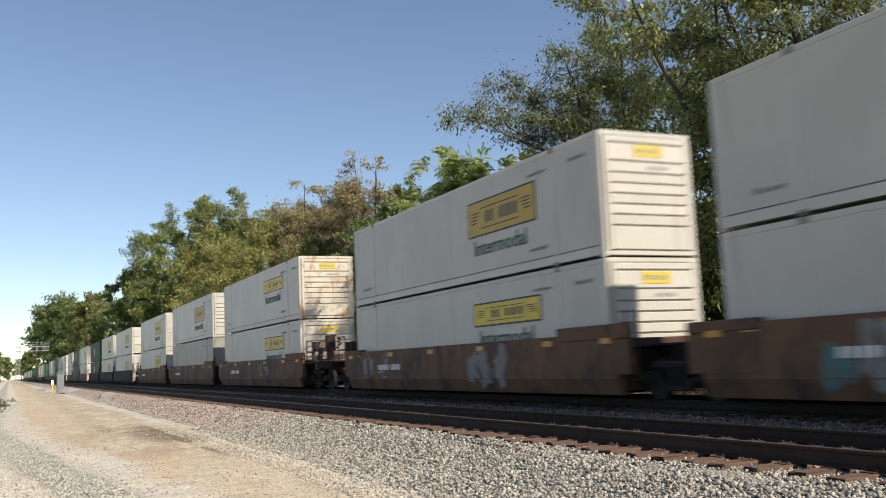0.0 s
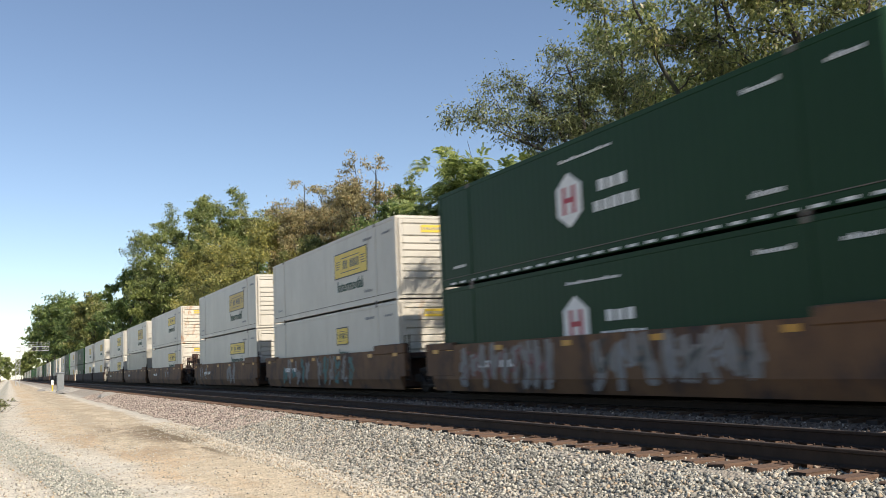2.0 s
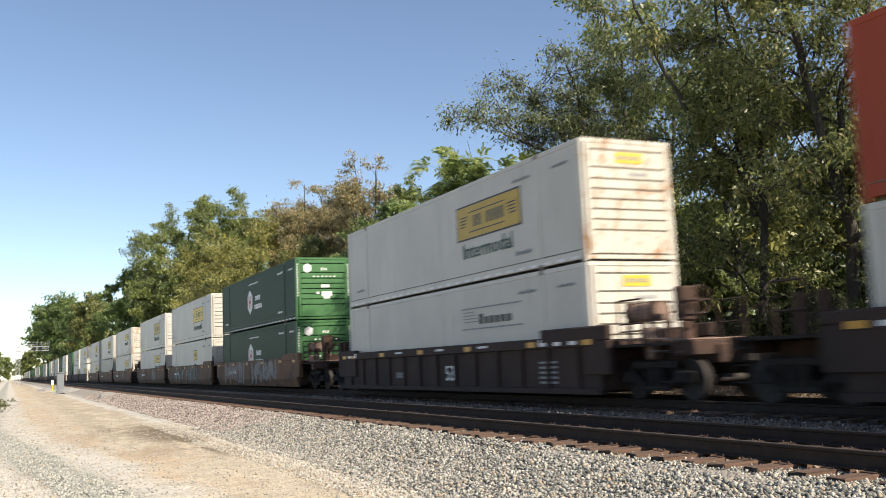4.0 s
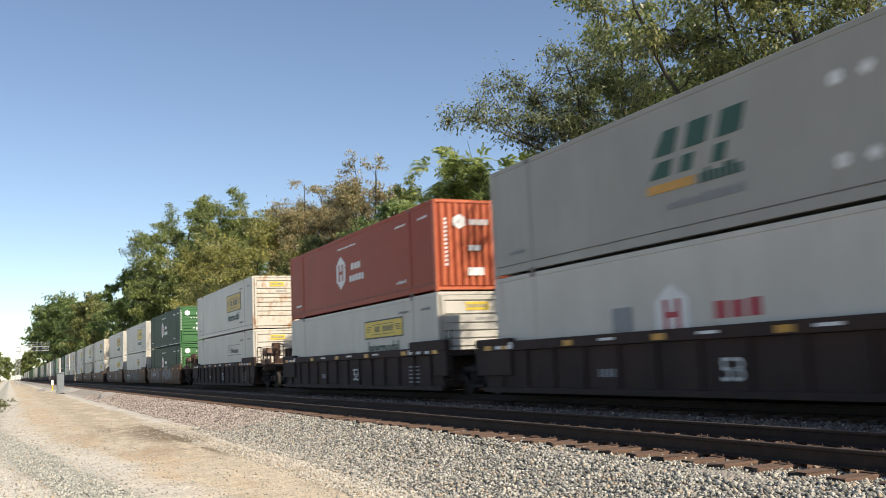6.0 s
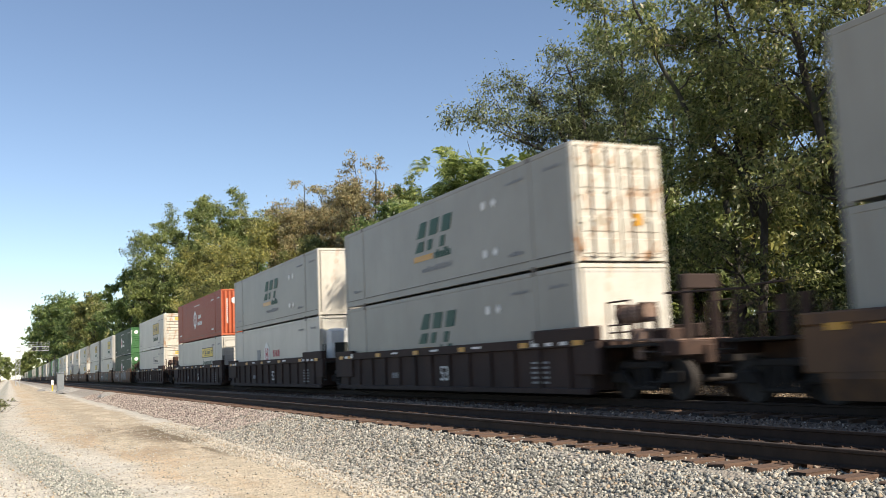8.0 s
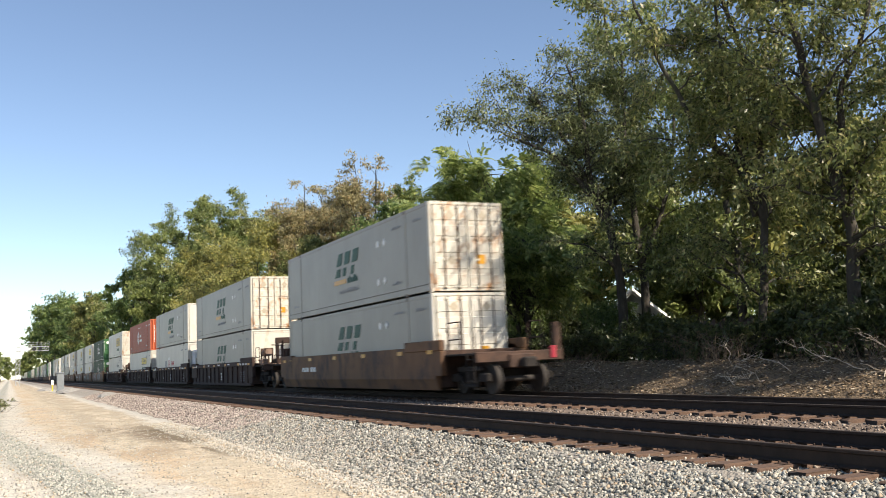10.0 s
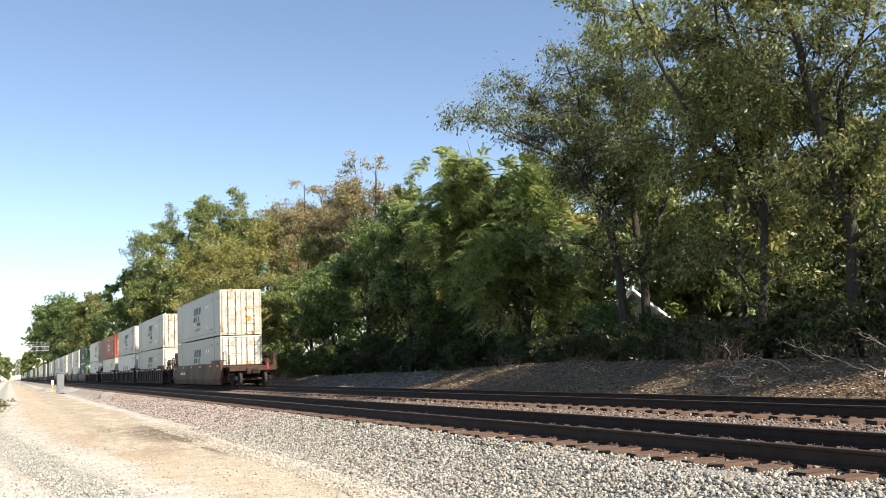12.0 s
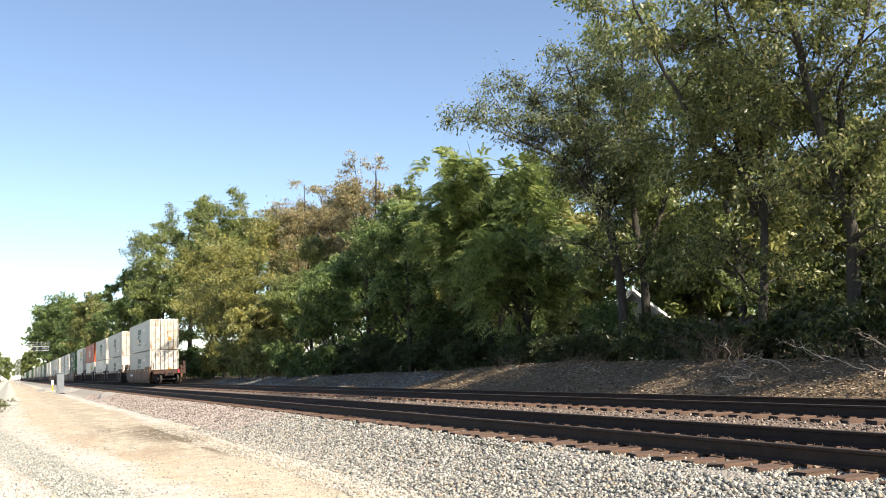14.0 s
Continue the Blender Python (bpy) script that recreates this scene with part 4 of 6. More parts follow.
Z1, Z2 = 0.215, 3.12
WHEELS = []
JB = "white shipping container with yellow sign and ribbed ends"
plan = [
    # y at start, ribbed, rear, front, seed, lower (label, body, end mat, end, emblem, tape), upper
    (79.9, False, "art", "coup", 1, (JB, "white", "white", "ribs", "yellow", None), (JB, "white", "white", "ribs", "yellow", None)),
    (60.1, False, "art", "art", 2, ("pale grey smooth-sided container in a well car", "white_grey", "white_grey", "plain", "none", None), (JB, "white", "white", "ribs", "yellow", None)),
    (40.3, False, "coup", "art", 3, ("white container with faded yellow sign", "white", "white_end", "ribs", "yellow_bright", None), (JB + " streaked with rust", "white", "cream", "ribs", "yellow_bright", None)),
    (16.65, False, "art", "coup", 4, (JB, "white", "white", "ribs", "yellow_bright", None), (JB, "white", "white", "ribs", "yellow", None)),
    (-3.15, False, "art", "art", 5, ("white container with a small part-covered yellow sign", "white", "white_end", "ribs", "yellow_small", None), (JB, "white", "white", "ribs", "yellow", None)),
    (-22.85, False, "coup", "art", 6, ("green shipping container with shade-darkened sides and white hexagon emblem", "green", "green_end", "ribs", "hex_white", None), ("green shipping container with shade-darkened sides and white dashes along its foot", "green", "green_end", "ribs", "hex_white", "sign_white")),
    (-46.3, True, "coup", "coup", 7, ("white container with faded black sign", "white", "white_end", "ribs", "outline", None), ("off-white container with yellow sign and tape dashes", "white", "cream", "ribs", "yellow", "sign_white")),
    (-70.0, True, "art", "coup", 8, (JB, "white", "white", "ribs", "yellow_bright", None), ("red shipping container with white hexagon emblem", "red", "red_end", "vert", "hex_red", None)),
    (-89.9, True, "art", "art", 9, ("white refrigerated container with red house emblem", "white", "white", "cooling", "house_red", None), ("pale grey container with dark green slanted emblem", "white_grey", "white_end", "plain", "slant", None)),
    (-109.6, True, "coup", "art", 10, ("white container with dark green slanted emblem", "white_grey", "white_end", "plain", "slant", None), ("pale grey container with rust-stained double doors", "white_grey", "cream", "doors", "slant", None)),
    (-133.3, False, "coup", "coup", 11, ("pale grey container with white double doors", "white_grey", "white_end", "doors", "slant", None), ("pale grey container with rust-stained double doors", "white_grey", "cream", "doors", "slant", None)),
]


def build_train():
    made = {}
    for y, ribbed, rear, front, seed, lower, upper in plan:
        wheels = []
        car = well_car(("dark brown ribbed" if ribbed else "ochre brown smooth-sided") + " well car carrying two stacked containers", ribbed, rear, front, seed, wheels=wheels)
        WHEELS.extend(wheels)
        ride(car, y)
        for spec, z in ((lower, Z1), (upper, Z2)):
            label, body, em, end, emblem, tape = spec
            c = container("container", label, M[body], M[em], end, emblem, M[tape] if tape else None, seed)
            ride(c, y, z)
            made[(y, z)] = c
        made[y] = car
    strokes(made[16.65], 4.3, 6.6, 0.2, 1.42, 3, [M["spray_pale"]], 3, (0.22, 0.3))
    strokes(made[16.65], 4.3, 6.6, 0.3, 1.35, 3, [M["ink_grey"]], 33, (0.05, 0.08))
    strokes(made[16.65], 12.6, 15.4, 0.5, 1.4, 3, [M["ink_grey"]], 8, (0.05, 0.09))
    strokes(made[-3.15], 4.0, 8.6, 0.2, 1.4, 6, [M["teal"], M["spray_pale"]], 5, (0.12, 0.2))
    strokes(made[-3.15], 4.0, 8.6, 0.25, 1.35, 5, [M["ink"]], 55, (0.04, 0.07))
    strokes(made[-3.15], 9.6, 13.9, 0.2, 1.4, 6, [M["spray_pale"], M["teal"]], 6, (0.14, 0.24))
    for y0, y1 in ((2.9, 8.1), (9.6, 14.8)):
        strokes(made[-22.85], y0, y1, 0.2, 1.44, 9, [M["spray_pale"]], int(y0 * 10), (0.2, 0.32))
    strokes(made[-22.85], 3.0, 8.0, 0.35, 1.36, 7, [M["ink"], M["ink_grey"]], 14, (0.07, 0.12))
    strokes(made[-22.85], 9.8, 14.6, 0.35, 1.36, 7, [M["maroon"]], 15, (0.05, 0.09))
    strokes(made[40.3], 5.0, 7.0, 0.6, 1.3, 2, [M["ink_grey"]], 21, (0.05, 0.08))
    # open end of the last car: marker lamp, post and safety bar
    tail = made[-133.3]
    part("tail_marker", boxes([(0.62, 0.76, -3.75, -3.62, 0.95, 1.3)], 0.02), M["sign_red"], tail, "red end-of-train marker")
    part("corner_stand", boxes([(1.2, 1.42, -3.0, -2.8, 1.18, 2.0)], 0.02), M["rust_steel"], tail)
    # tall stand at the coupled end behind the third car from the last
    stand = made[-109.6]
    part("end_stand", boxes([(-0.75, -0.59, -3.0, -2.84, 1.18, 2.5), (0.0, 0.16, -3.0, -2.84, 1.18, 2.5), (-0.76, 0.17, -3.02, -2.82, 2.25, 2.56)], 0.02), M["brown_steel"], stand, "brown steel stand")
    part("crossover_bar", rods([((-0.85, -2.5, 2.2), (-0.85, -4.9, 2.1), 0.025), ((-0.85, -4.6, 1.2), (-0.85, -4.6, 2.35), 0.05)], 8), M["brown_steel"], stand, "thin brown safety bar")
    # far part of the train, ahead
    far_cars = {r: far_well_car(r) for r in (True, False)}
    protos = {"w": far_container("white container with yellow sign far along the train", M["white"], M["white"], "yellow"),
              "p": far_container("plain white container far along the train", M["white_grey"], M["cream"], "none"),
              "g": far_container("green container with shade-darkened sides far along the train", M["green"], M["green_end"], "hex")}
    used, y = set(), 103.6
    for i, kind in enumerate("wwgwgwwpgwpggwwpwggggggwwgwpwwgwwpwgwwpw"):
        ribbed = (i // 3) % 2 == 0
        for key, src, z in ((ribbed, far_cars[ribbed], 0.0), (kind, protos[kind], Z1), (kind, protos[kind], Z2)):
            if key in used:
                ob = copy_thing(src, pose(0, 0, 0))
            else:
                ob = src
                used.add(key)
            ride(ob, y, z)
        y += 19.8 if i % 3 != 2 else 23.6


M["rust_steel"] = surface("rusty_end_steel", (0.035, 0.021, 0.016), (0.09, 0.048, 0.032), 2.5, 0.9, stain=(0.15, 0.075, 0.04), stain_at=0.6, bump=0.2)
M["rust_pale"] = surface("sun_bleached_rust", (0.16, 0.10, 0.075), (0.30, 0.20, 0.15), 3, 0.85, stain=(0.08, 0.05, 0.035), stain_at=0.55, bump=0.2)
M["placard"] = plain("faded_placard", (0.42, 0.36, 0.27), 0.7)
M["teal"] = plain("teal_spray", (0.09, 0.19, 0.18), 0.8)
M["spray_pale"] = plain("pale_grey_spray", (0.25, 0.235, 0.22), 0.8)
M["maroon"] = plain("maroon_spray", (0.20, 0.05, 0.045), 0.6)
build_train()


# ---- trees ----
def tube(verts, faces, pts, radii, sides):
    """A tapered limb along a bent line."""
    base = len(verts)
    pts = np.asarray(pts)
    for i, (p, r) in enumerate(zip(pts, radii)):
        d = pts[min(i + 1, len(pts) - 1)] - pts[max(i - 1, 0)]
        d = d / (np.linalg.norm(d) + 1e-9)
        a = np.cross(d, (0.31, 0.95, 0.05) if abs(d[2]) > 0.7 else (0, 0, 1.0))
        a = a / (np.linalg.norm(a) + 1e-9)
        b = np.cross(d, a)
        for k in range(sides):
            t = 2 * math.pi * k / sides
            verts.append(tuple(p + r * (math.cos(t) * a + math.sin(t) * b)))
    for i in range(len(pts) - 1):
        for k in range(sides):
            q, w = base + i * sides, (k + 1) % sides
            faces.append((q + k, q + w, q + sides + w, q + sides + k))


def bend(a, b, sag, n, rng, wobble):
    u = np.linspace(0, 1, n)[:, None]
    p = a + (b - a) * u
    p[:, 2] += sag * (u[:, 0] * (1 - u[:, 0])) * 4
    p[1:-1] += rng.normal(0, wobble, (n - 2, 3))
    return p


def leaf_quads(pos, out, size, rng, droop=0.4, corners=4, slim=0.25):
    """Pointed leaves: four corners each, set along their own random way, their faces turned towards the light."""
    k = len(pos)
    d = rng.normal(0, 1, (k, 3)) + 0.6 * out
    d[:, 2] -= droop
    d /= np.linalg.norm(d, axis=1)[:, None]
    s = np.cross(d, rng.normal(0, 0.75, (k, 3)) + np.array((0.25, -0.5, 0.6)))
    s /= np.linalg.norm(s, axis=1)[:, None] + 1e-9
    ln = (size * rng.uniform(0.6, 1.4, k))[:, None]
    mid = pos + d * ln * 0.45
    up = np.cross(s, d) * ln * 0.08
    if corners == 3:
        return np.stack([pos + s * ln * 0.26, pos + d * ln * 1.1, pos - s * ln * 0.26], 1)
    return np.stack([pos, mid + s * ln * slim + up, pos + d * ln, mid - s * ln * slim + up], 1)


def tree(label, x, y, top, r, crown_base, leaf, count, size=0.14, seed=0, lean=(0, 0), limbs=14, fill=0.55, name="tree", trunk_r=None, stems=1):
    rng = np.random.default_rng(seed)
    z0 = ground_height(x, y) - 0.1
    h = top - z0
    t = thing(name, pose(x, y, z0), label, "tree" if name == "tree" else "shrub", "trees along the railway" if name == "tree" else "undergrowth on the bank")
    verts, faces, twigs = [], [], []
    r0 = trunk_r or 0.013 * h + 0.05
    cz, rz = (crown_base - z0 + h) / 2, (h - (crown_base - z0)) / 2
    centre = np.array((lean[0], lean[1], cz))
    lobes = rng.normal(0, 1, (5, 3))
    lobes /= np.linalg.norm(lobes, axis=1)[:, None]
    for s in range(stems):
        off = rng.normal(0, 0.25 * (stems > 1), 2)
        path = bend(np.array((off[0], off[1], 0.0)), np.array((lean[0] * 0.9 + off[0] * 3, lean[1] * 0.9 + off[1] * 3, h * 0.78)), 0.0, 8, rng, 0.012 * h)
        path[0, :2] = off
        tube(verts, faces, path, np.linspace(r0, r0 * 0.16, 8) / (stems ** 0.5), 8)
        for i in range(limbs // stems):
            f = rng.uniform(0.0, 1.0)
            zs = max(0.12 * h, (crown_base - z0) * 0.75) + f * (h * 0.77 - (crown_base - z0) * 0.75)
            k = np.interp(zs / (h * 0.78), np.linspace(0, 1, 8), np.arange(8))
            i0 = min(int(k), 6)
            a = path[i0] + (path[i0 + 1] - path[i0]) * (k - i0)
            d = rng.normal(0, 1, 3)
            d[2] = rng.uniform(-0.75, 1.0) if f < 0.75 else rng.uniform(0.3, 1.2)
            d /= np.linalg.norm(d)
            bulge = 0.78 + 0.3 * max(0, float(np.max(lobes @ d))) ** 2 + rng.uniform(-0.12, 0.1)
            end = centre + d * np.array((r, r, rz)) * bulge * 0.93
            if end[2] < a[2] - 0.35 * r:
                end[2] = a[2] - 0.35 * r * rng.random()
            limb = bend(a, end, 0.10 * r, 6, rng, 0.03 * r)
            tube(verts, faces, limb, np.linspace(r0 * 0.34 * (1 - 0.5 * f), 0.012 + 0.0008 * h, 6), 5)
            for j in range(7):
                u = rng.uniform(0.25, 1.0)
                k2 = u * 5
                j0 = min(int(k2), 4)
                b = limb[j0] + (limb[j0 + 1] - limb[j0]) * (k2 - j0)
                dd = rng.normal(0, 1, 3) + 0.7 * d
                dd[2] += 0.25
                dd /= np.linalg.norm(dd)
                e = b + dd * r * rng.uniform(0.22, 0.42)
                br = bend(b, e, 0.04 * r, 4, rng, 0.02 * r)
                tube(verts, faces, br, np.linspace(0.012 + 0.0008 * h, 0.008, 4), 3)
                for m in range(5):
                    c = br[rng.integers(1, 4)]
                    td = rng.normal(0, 1, 3) + 0.6 * dd
                    td /= np.linalg.norm(td)
                    ln = rng.uniform(0.10, 0.22) * r ** 0.8
                    twigs.append((c, td, ln))
                    if m < 2 and y < 46 and name == "tree":
                        tube(verts, faces, np.array([c, c + td * ln]), (0.008, 0.004), 3)
    trunk = mesh_part("trunk", verts, faces, M["bark"], t)
    for p in trunk.data.polygons:
        p.use_smooth = True
    c0 = np.array([w[0] for w in twigs])
    td = np.array([w[1] for w in twigs])
    ln = np.array([w[2] for w in twigs])
    pick = rng.integers(0, len(twigs), count)
    u = rng.uniform(0.0, 1.15, count)
    spread = 0.75 * ln[pick][:, None]
    pos = c0[pick] + td[pick] * (ln[pick] * u)[:, None] + rng.normal(0, 1, (count, 3)) * np.array((1.1, 1.1, 0.55)) * spread * fill
    pos[:, 2] = np.maximum(pos[:, 2], 0.15)
    quads_part("crown", leaf_quads(pos, td[pick], size, rng, corners=4 if y < 46 and x < 25 and name == "tree" else 3), M[leaf], t)
    return t


def smooth_line(pts, n):
    """A Catmull-Rom line through a few points."""
    p = np.asarray(pts, float)
    p = np.vstack([2 * p[0] - p[1], p, 2 * p[-1] - p[-2]])
    out = []
    for u in np.linspace(0, len(p) - 3 - 1e-6, n):
        k, f = int(u), u - int(u)
        a, b, c, d = p[k:k + 4]
        out.append(0.5 * (2 * b + (c - a) * f + (2 * a - 5 * b + 4 * c - d) * f * f + (3 * b - a - 3 * c + d) * f ** 3))
    return np.array(out)


def along(line, u):
    k = u * (len(line) - 1)
    i = min(int(k), len(line) - 2)
    return line[i] + (line[i + 1] - line[i]) * (k - i)


def stem_tree(label, stems, leaf, count, size, seed, low, limbs, reach, tight=0.5):
    """A tall tree with bent stems, rising limbs and sprays of hanging leaves along its twigs.
    stems: (points, radius at the foot, radius at the tip); limbs grow above the height low."""
    rng = np.random.default_rng(seed)
    root = np.array(stems[0][0][0], float)
    root[2] = ground_height(root[0], root[1]) - 0.1
    t = thing("tree", pose(*root), label, "tree", "trees along the railway")
    verts, faces, twigs = [], [], []
    lines = []
    for pts, r0, r1 in stems:
        line = smooth_line(np.array(pts, float) - root, 16)
        line[1:-1] += rng.normal(0, 0.035, (14, 3))
        tube(verts, faces, line, np.linspace(r0, r1, 16), 9)
        lines.append((line, r0, r1))
    total = sum(np.linalg.norm(np.diff(q[0], axis=0), axis=1).sum() for q in lines)
    for line, r0, r1 in lines:
        share = max(3, int(limbs * np.linalg.norm(np.diff(line, axis=0), axis=1).sum() / total))
        for i in range(share):
            u = (i + rng.random()) / share
            a = along(line, u)
            if a[2] + root[2] < low:
                continue
            az = i * 2.4 + rng.uniform(-0.5, 0.5)
            # fewer limbs on the side that is cut back along the railway
            if math.cos(az + 2.4) > 0.5 and rng.random() < 0.6:
                continue
            el = rng.uniform(-0.15, 0.9)
            ln = reach * rng.uniform(0.5, 1.05) * (1.0 - 0.2 * u)
            d = np.array((math.cos(az) * math.cos(el), math.sin(az) * math.cos(el), math.sin(el)))
            limb = bend(a, a + d * ln, 0.12 * ln, 7, rng, 0.05 * ln / 2)
            tube(verts, faces, limb, np.linspace(max(0.02, 0.42 * (r0 + (r1 - r0) * u)), 0.012, 7), 6)
            for j in range(7):
                b = along(limb, rng.uniform(0.12, 1.0))
                dd = rng.normal(0, 0.75, 3) + d
                dd[2] = dd[2] * 0.6 + 0.1
                dd /= np.linalg.norm(dd)
                bl = ln * rng.uniform(0.28, 0.5)
                br = bend(b, b + dd * bl, 0.05 * bl, 5, rng, 0.05 * bl)
                tube(verts, faces, br, np.linspace(0.014, 0.006, 5), 4)
                for m in range(7):
                    c = along(br, rng.uniform(0.25, 1.0))
                    td = rng.normal(0, 0.8, 3) + 0.8 * dd
                    td[2] -= 0.25
                    td /= np.linalg.norm(td)
                    tl = rng.uniform(0.25, 0.6)
                    twigs.append((c, td, tl))
                    tube(verts, faces, np.array([c, c + td * tl]), (0.006, 0.003), 3)
    trunk = mesh_part("trunk", verts, faces, M["bark"], t)
    for p in trunk.data.polygons:
        p.use_smooth = True
    c0, td, tl = (np.array([w[k] for w in twigs]) for k in range(3))
    # some twigs stand bare, others are thick with leaves
    weight = rng.random(len(twigs)) + 0.15
    pick = rng.choice(len(twigs), count, p=weight / weight.sum())
    pos = c0[pick] + td[pick] * (tl[pick] * rng.uniform(0.05, 1.1, count))[:, None] + rng.normal(0, 1, (count, 3)) * np.array((1, 1, 0.55)) * tight * tl[pick][:, None]
    quads_part("crown", leaf_quads(pos, td[pick], size, rng, 0.7, 4, 0.2), M[leaf], t)
    return t


def frond_tree(label, x, y, top, r, low, leaf, fronds, seed, leaflets=10):
    """A tree of long feathered leaves: arching fronds with paired leaflets at the ends of rising limbs."""
    rng = np.random.default_rng(seed)
    z0 = ground_height(x, y) - 0.1
    t = thing("tree", pose(x, y, z0), label, "tree", "trees along the railway")
    verts, faces, tips = [], [], []
    h = top - z0
    mid = np.array((0, 0, 0.55 * h))
    for s in range(3):
        az = s * 2.1 + 0.4
        lean = 0.35 * r
        line = smooth_line([(0.15 * math.cos(az), 0.15 * math.sin(az), 0), (lean * 0.4 * math.cos(az), lean * 0.4 * math.sin(az), 0.35 * h), (lean * math.cos(az), lean * math.sin(az), 0.76 * h)], 10)
        tube(verts, faces, line, np.linspace(0.15, 0.035, 10), 8)
        for i in range(20):
            u = 0.25 + 0.72 * (i + rng.random()) / 20
            a = along(line, u)
            b = rng.normal(0, 1, 3)
            b[2] = rng.uniform(-0.5, 1.0)
            b /= np.linalg.norm(b)
            e = mid + b * np.array((r, r, 0.42 * h)) * rng.uniform(0.6, 1.0)
            e[2] = max(e[2], low - z0)
            limb = bend(a, e, 0.08 * r, 6, rng, 0.03 * r)
            tube(verts, faces, limb, np.linspace(0.035, 0.01, 6), 5)
            for m in range(9):
                q = along(limb, 0.35 + 0.65 * rng.random() ** 0.6)
                o = rng.normal(0, 0.32, 3)
                tips.append((q + o * 1.4, b + o))
                tube(verts, faces, np.array([q, q + o * 1.4]), (0.007, 0.004), 3)
    trunk = mesh_part("trunk", verts, faces, M["bark"], t)
    for p in trunk.data.polygons:
        p.use_smooth = True
    o, d0 = (np.array([w[k] for w in tips]) for k in range(2))
    pick = rng.integers(0, len(tips), fronds)
    d = d0[pick] + rng.normal(0, 0.9, (fronds, 3))
    d[:, 2] = d[:, 2] * 0.6 + 0.1
    d /= np.linalg.norm(d, axis=1)[:, None]
    s = np.cross(d, rng.normal(0, 0.45, (fronds, 3)) + np.array((0.2, -0.5, 0.7)))
    s /= np.linalg.norm(s, axis=1)[:, None] + 1e-9
    ln = rng.uniform(0.5, 0.85, fronds)[:, None]
    base = o[pick] + rng.normal(0, 0.12, (fronds, 3))
    out = []
    for k in range(leaflets):
        f = (k + 1) / leaflets
        p = base + d * ln * f - np.array((0, 0, 0.42)) * ln * f * f
        size = ln * (0.46 - 0.18 * f) * rng.uniform(0.8, 1.2, (fronds, 1))
        for sg in (-1, 1):
            w = sg * s + 0.45 * d - np.array((0, 0, 0.2))
            w /= np.linalg.norm(w, axis=1)[:, None]
            out.append(np.stack([p, p + w * size * 0.45 + d * size * 0.2, p + w * size, p + w * size * 0.5 - d * size * 0.18], 1))
    quads_part("crown", np.concatenate(out), M[leaf], t)
    return t


OAK = "tall tree with dark green leaves on the bank"
stem_tree("tall leaning tree with a bare dark trunk and olive leaves", [
    ([(20.3, 17.5, 0.5), (20.45, 17.42, 2.9), (20.47, 17.42, 4.2), (20.14, 17.57, 5.6), (19.93, 17.67, 7.1), (19.58, 17.84, 9.0), (19.2, 18.0, 10.9), (18.7, 18.6, 13.2)], 0.19, 0.07),
    ([(20.47, 17.42, 4.2), (20.5, 17.7, 5.6), (20.62, 17.6, 6.9), (20.66, 17.5, 7.9), (21.22, 17.2, 9.1), (21.5, 17.0, 10.6), (21.6, 17.3, 12.6)], 0.13, 0.04)],
    "lf_olive", 26000, 0.165, 1, 2.4, 52, 3.2)
stem_tree("tall forked tree with several dark stems and olive-green leaves", [
    ([(20.74, 21.1, 0.5), (20.8, 21.1, 2.2), (20.97, 21.0, 5.0), (21.04, 21.0, 8.4), (20.92, 21.1, 9.6), (20.5, 21.4, 11.7), (20.3, 21.6, 13.6)], 0.14, 0.05),
    ([(20.97, 21.0, 4.8), (20.57, 21.3, 6.3), (19.5, 22.0, 7.9), (18.4, 22.6, 10.8), (18.0, 22.9, 12.4)], 0.12, 0.04),
    ([(20.8, 21.2, 5.0), (20.5, 21.4, 7.5), (20.36, 21.6, 9.8), (20.34, 21.7, 12.0)], 0.09, 0.04)],
    "lf_olive", 30000, 0.165, 2, 2.2, 60, 3.2)
stem_tree("thin-leaved spreading tree with grey-green leaves", [
    ([(21.5, 29.5, 0.6), (21.64, 29.4, 2.8), (21.35, 29.6, 6.3), (20.84, 29.8, 7.6), (20.64, 29.9, 10.6), (20.15, 30.1, 12.6)], 0.22, 0.04),
    ([(21.2, 29.6, 6.2), (20.14, 30.15, 8.2), (19.32, 30.5, 9.0), (18.4, 31.0, 9.6), (17.6, 31.3, 10.0)], 0.11, 0.03),
    ([(21.0, 29.8, 7.0), (19.9, 30.2, 9.6), (19.2, 30.6, 10.9), (18.8, 30.8, 11.8)], 0.09, 0.03),
    ([(21.3, 29.6, 6.3), (22.1, 29.4, 8.6), (22.4, 29.5, 11.0), (22.6, 29.7, 13.2)], 0.1, 0.04)],
    "lf_grey_green", 36000, 0.14, 6, 3.4, 84, 2.7, 0.5)
stem_tree("tall dense tree with green leaves", [
    ([(24.0, 25.6, 0.5), (24.1, 25.6, 4.0), (23.8, 25.9, 8.0), (23.5, 26.2, 14.0)], 0.2, 0.05),
    ([(24.1, 25.6, 3.6), (25.0, 24.6, 7.0), (25.4, 24.0, 12.0)], 0.12, 0.04)],
    "lf_green", 19000, 0.21, 4, 2.4, 50, 3.6)
stem_tree("tall dense tree with green leaves", [
    ([(24.3, 31.4, 0.5), (24.2, 31.4, 5.0), (23.9, 31.7, 10.0), (23.6, 32.0, 16.0)], 0.22, 0.05),
    ([(24.2, 31.4, 4.6), (25.3, 30.6, 8.0), (25.8, 30.2, 13.0)], 0.12, 0.04)],
    "lf_green", 22000, 0.21, 5, 3.4, 54, 3.4)
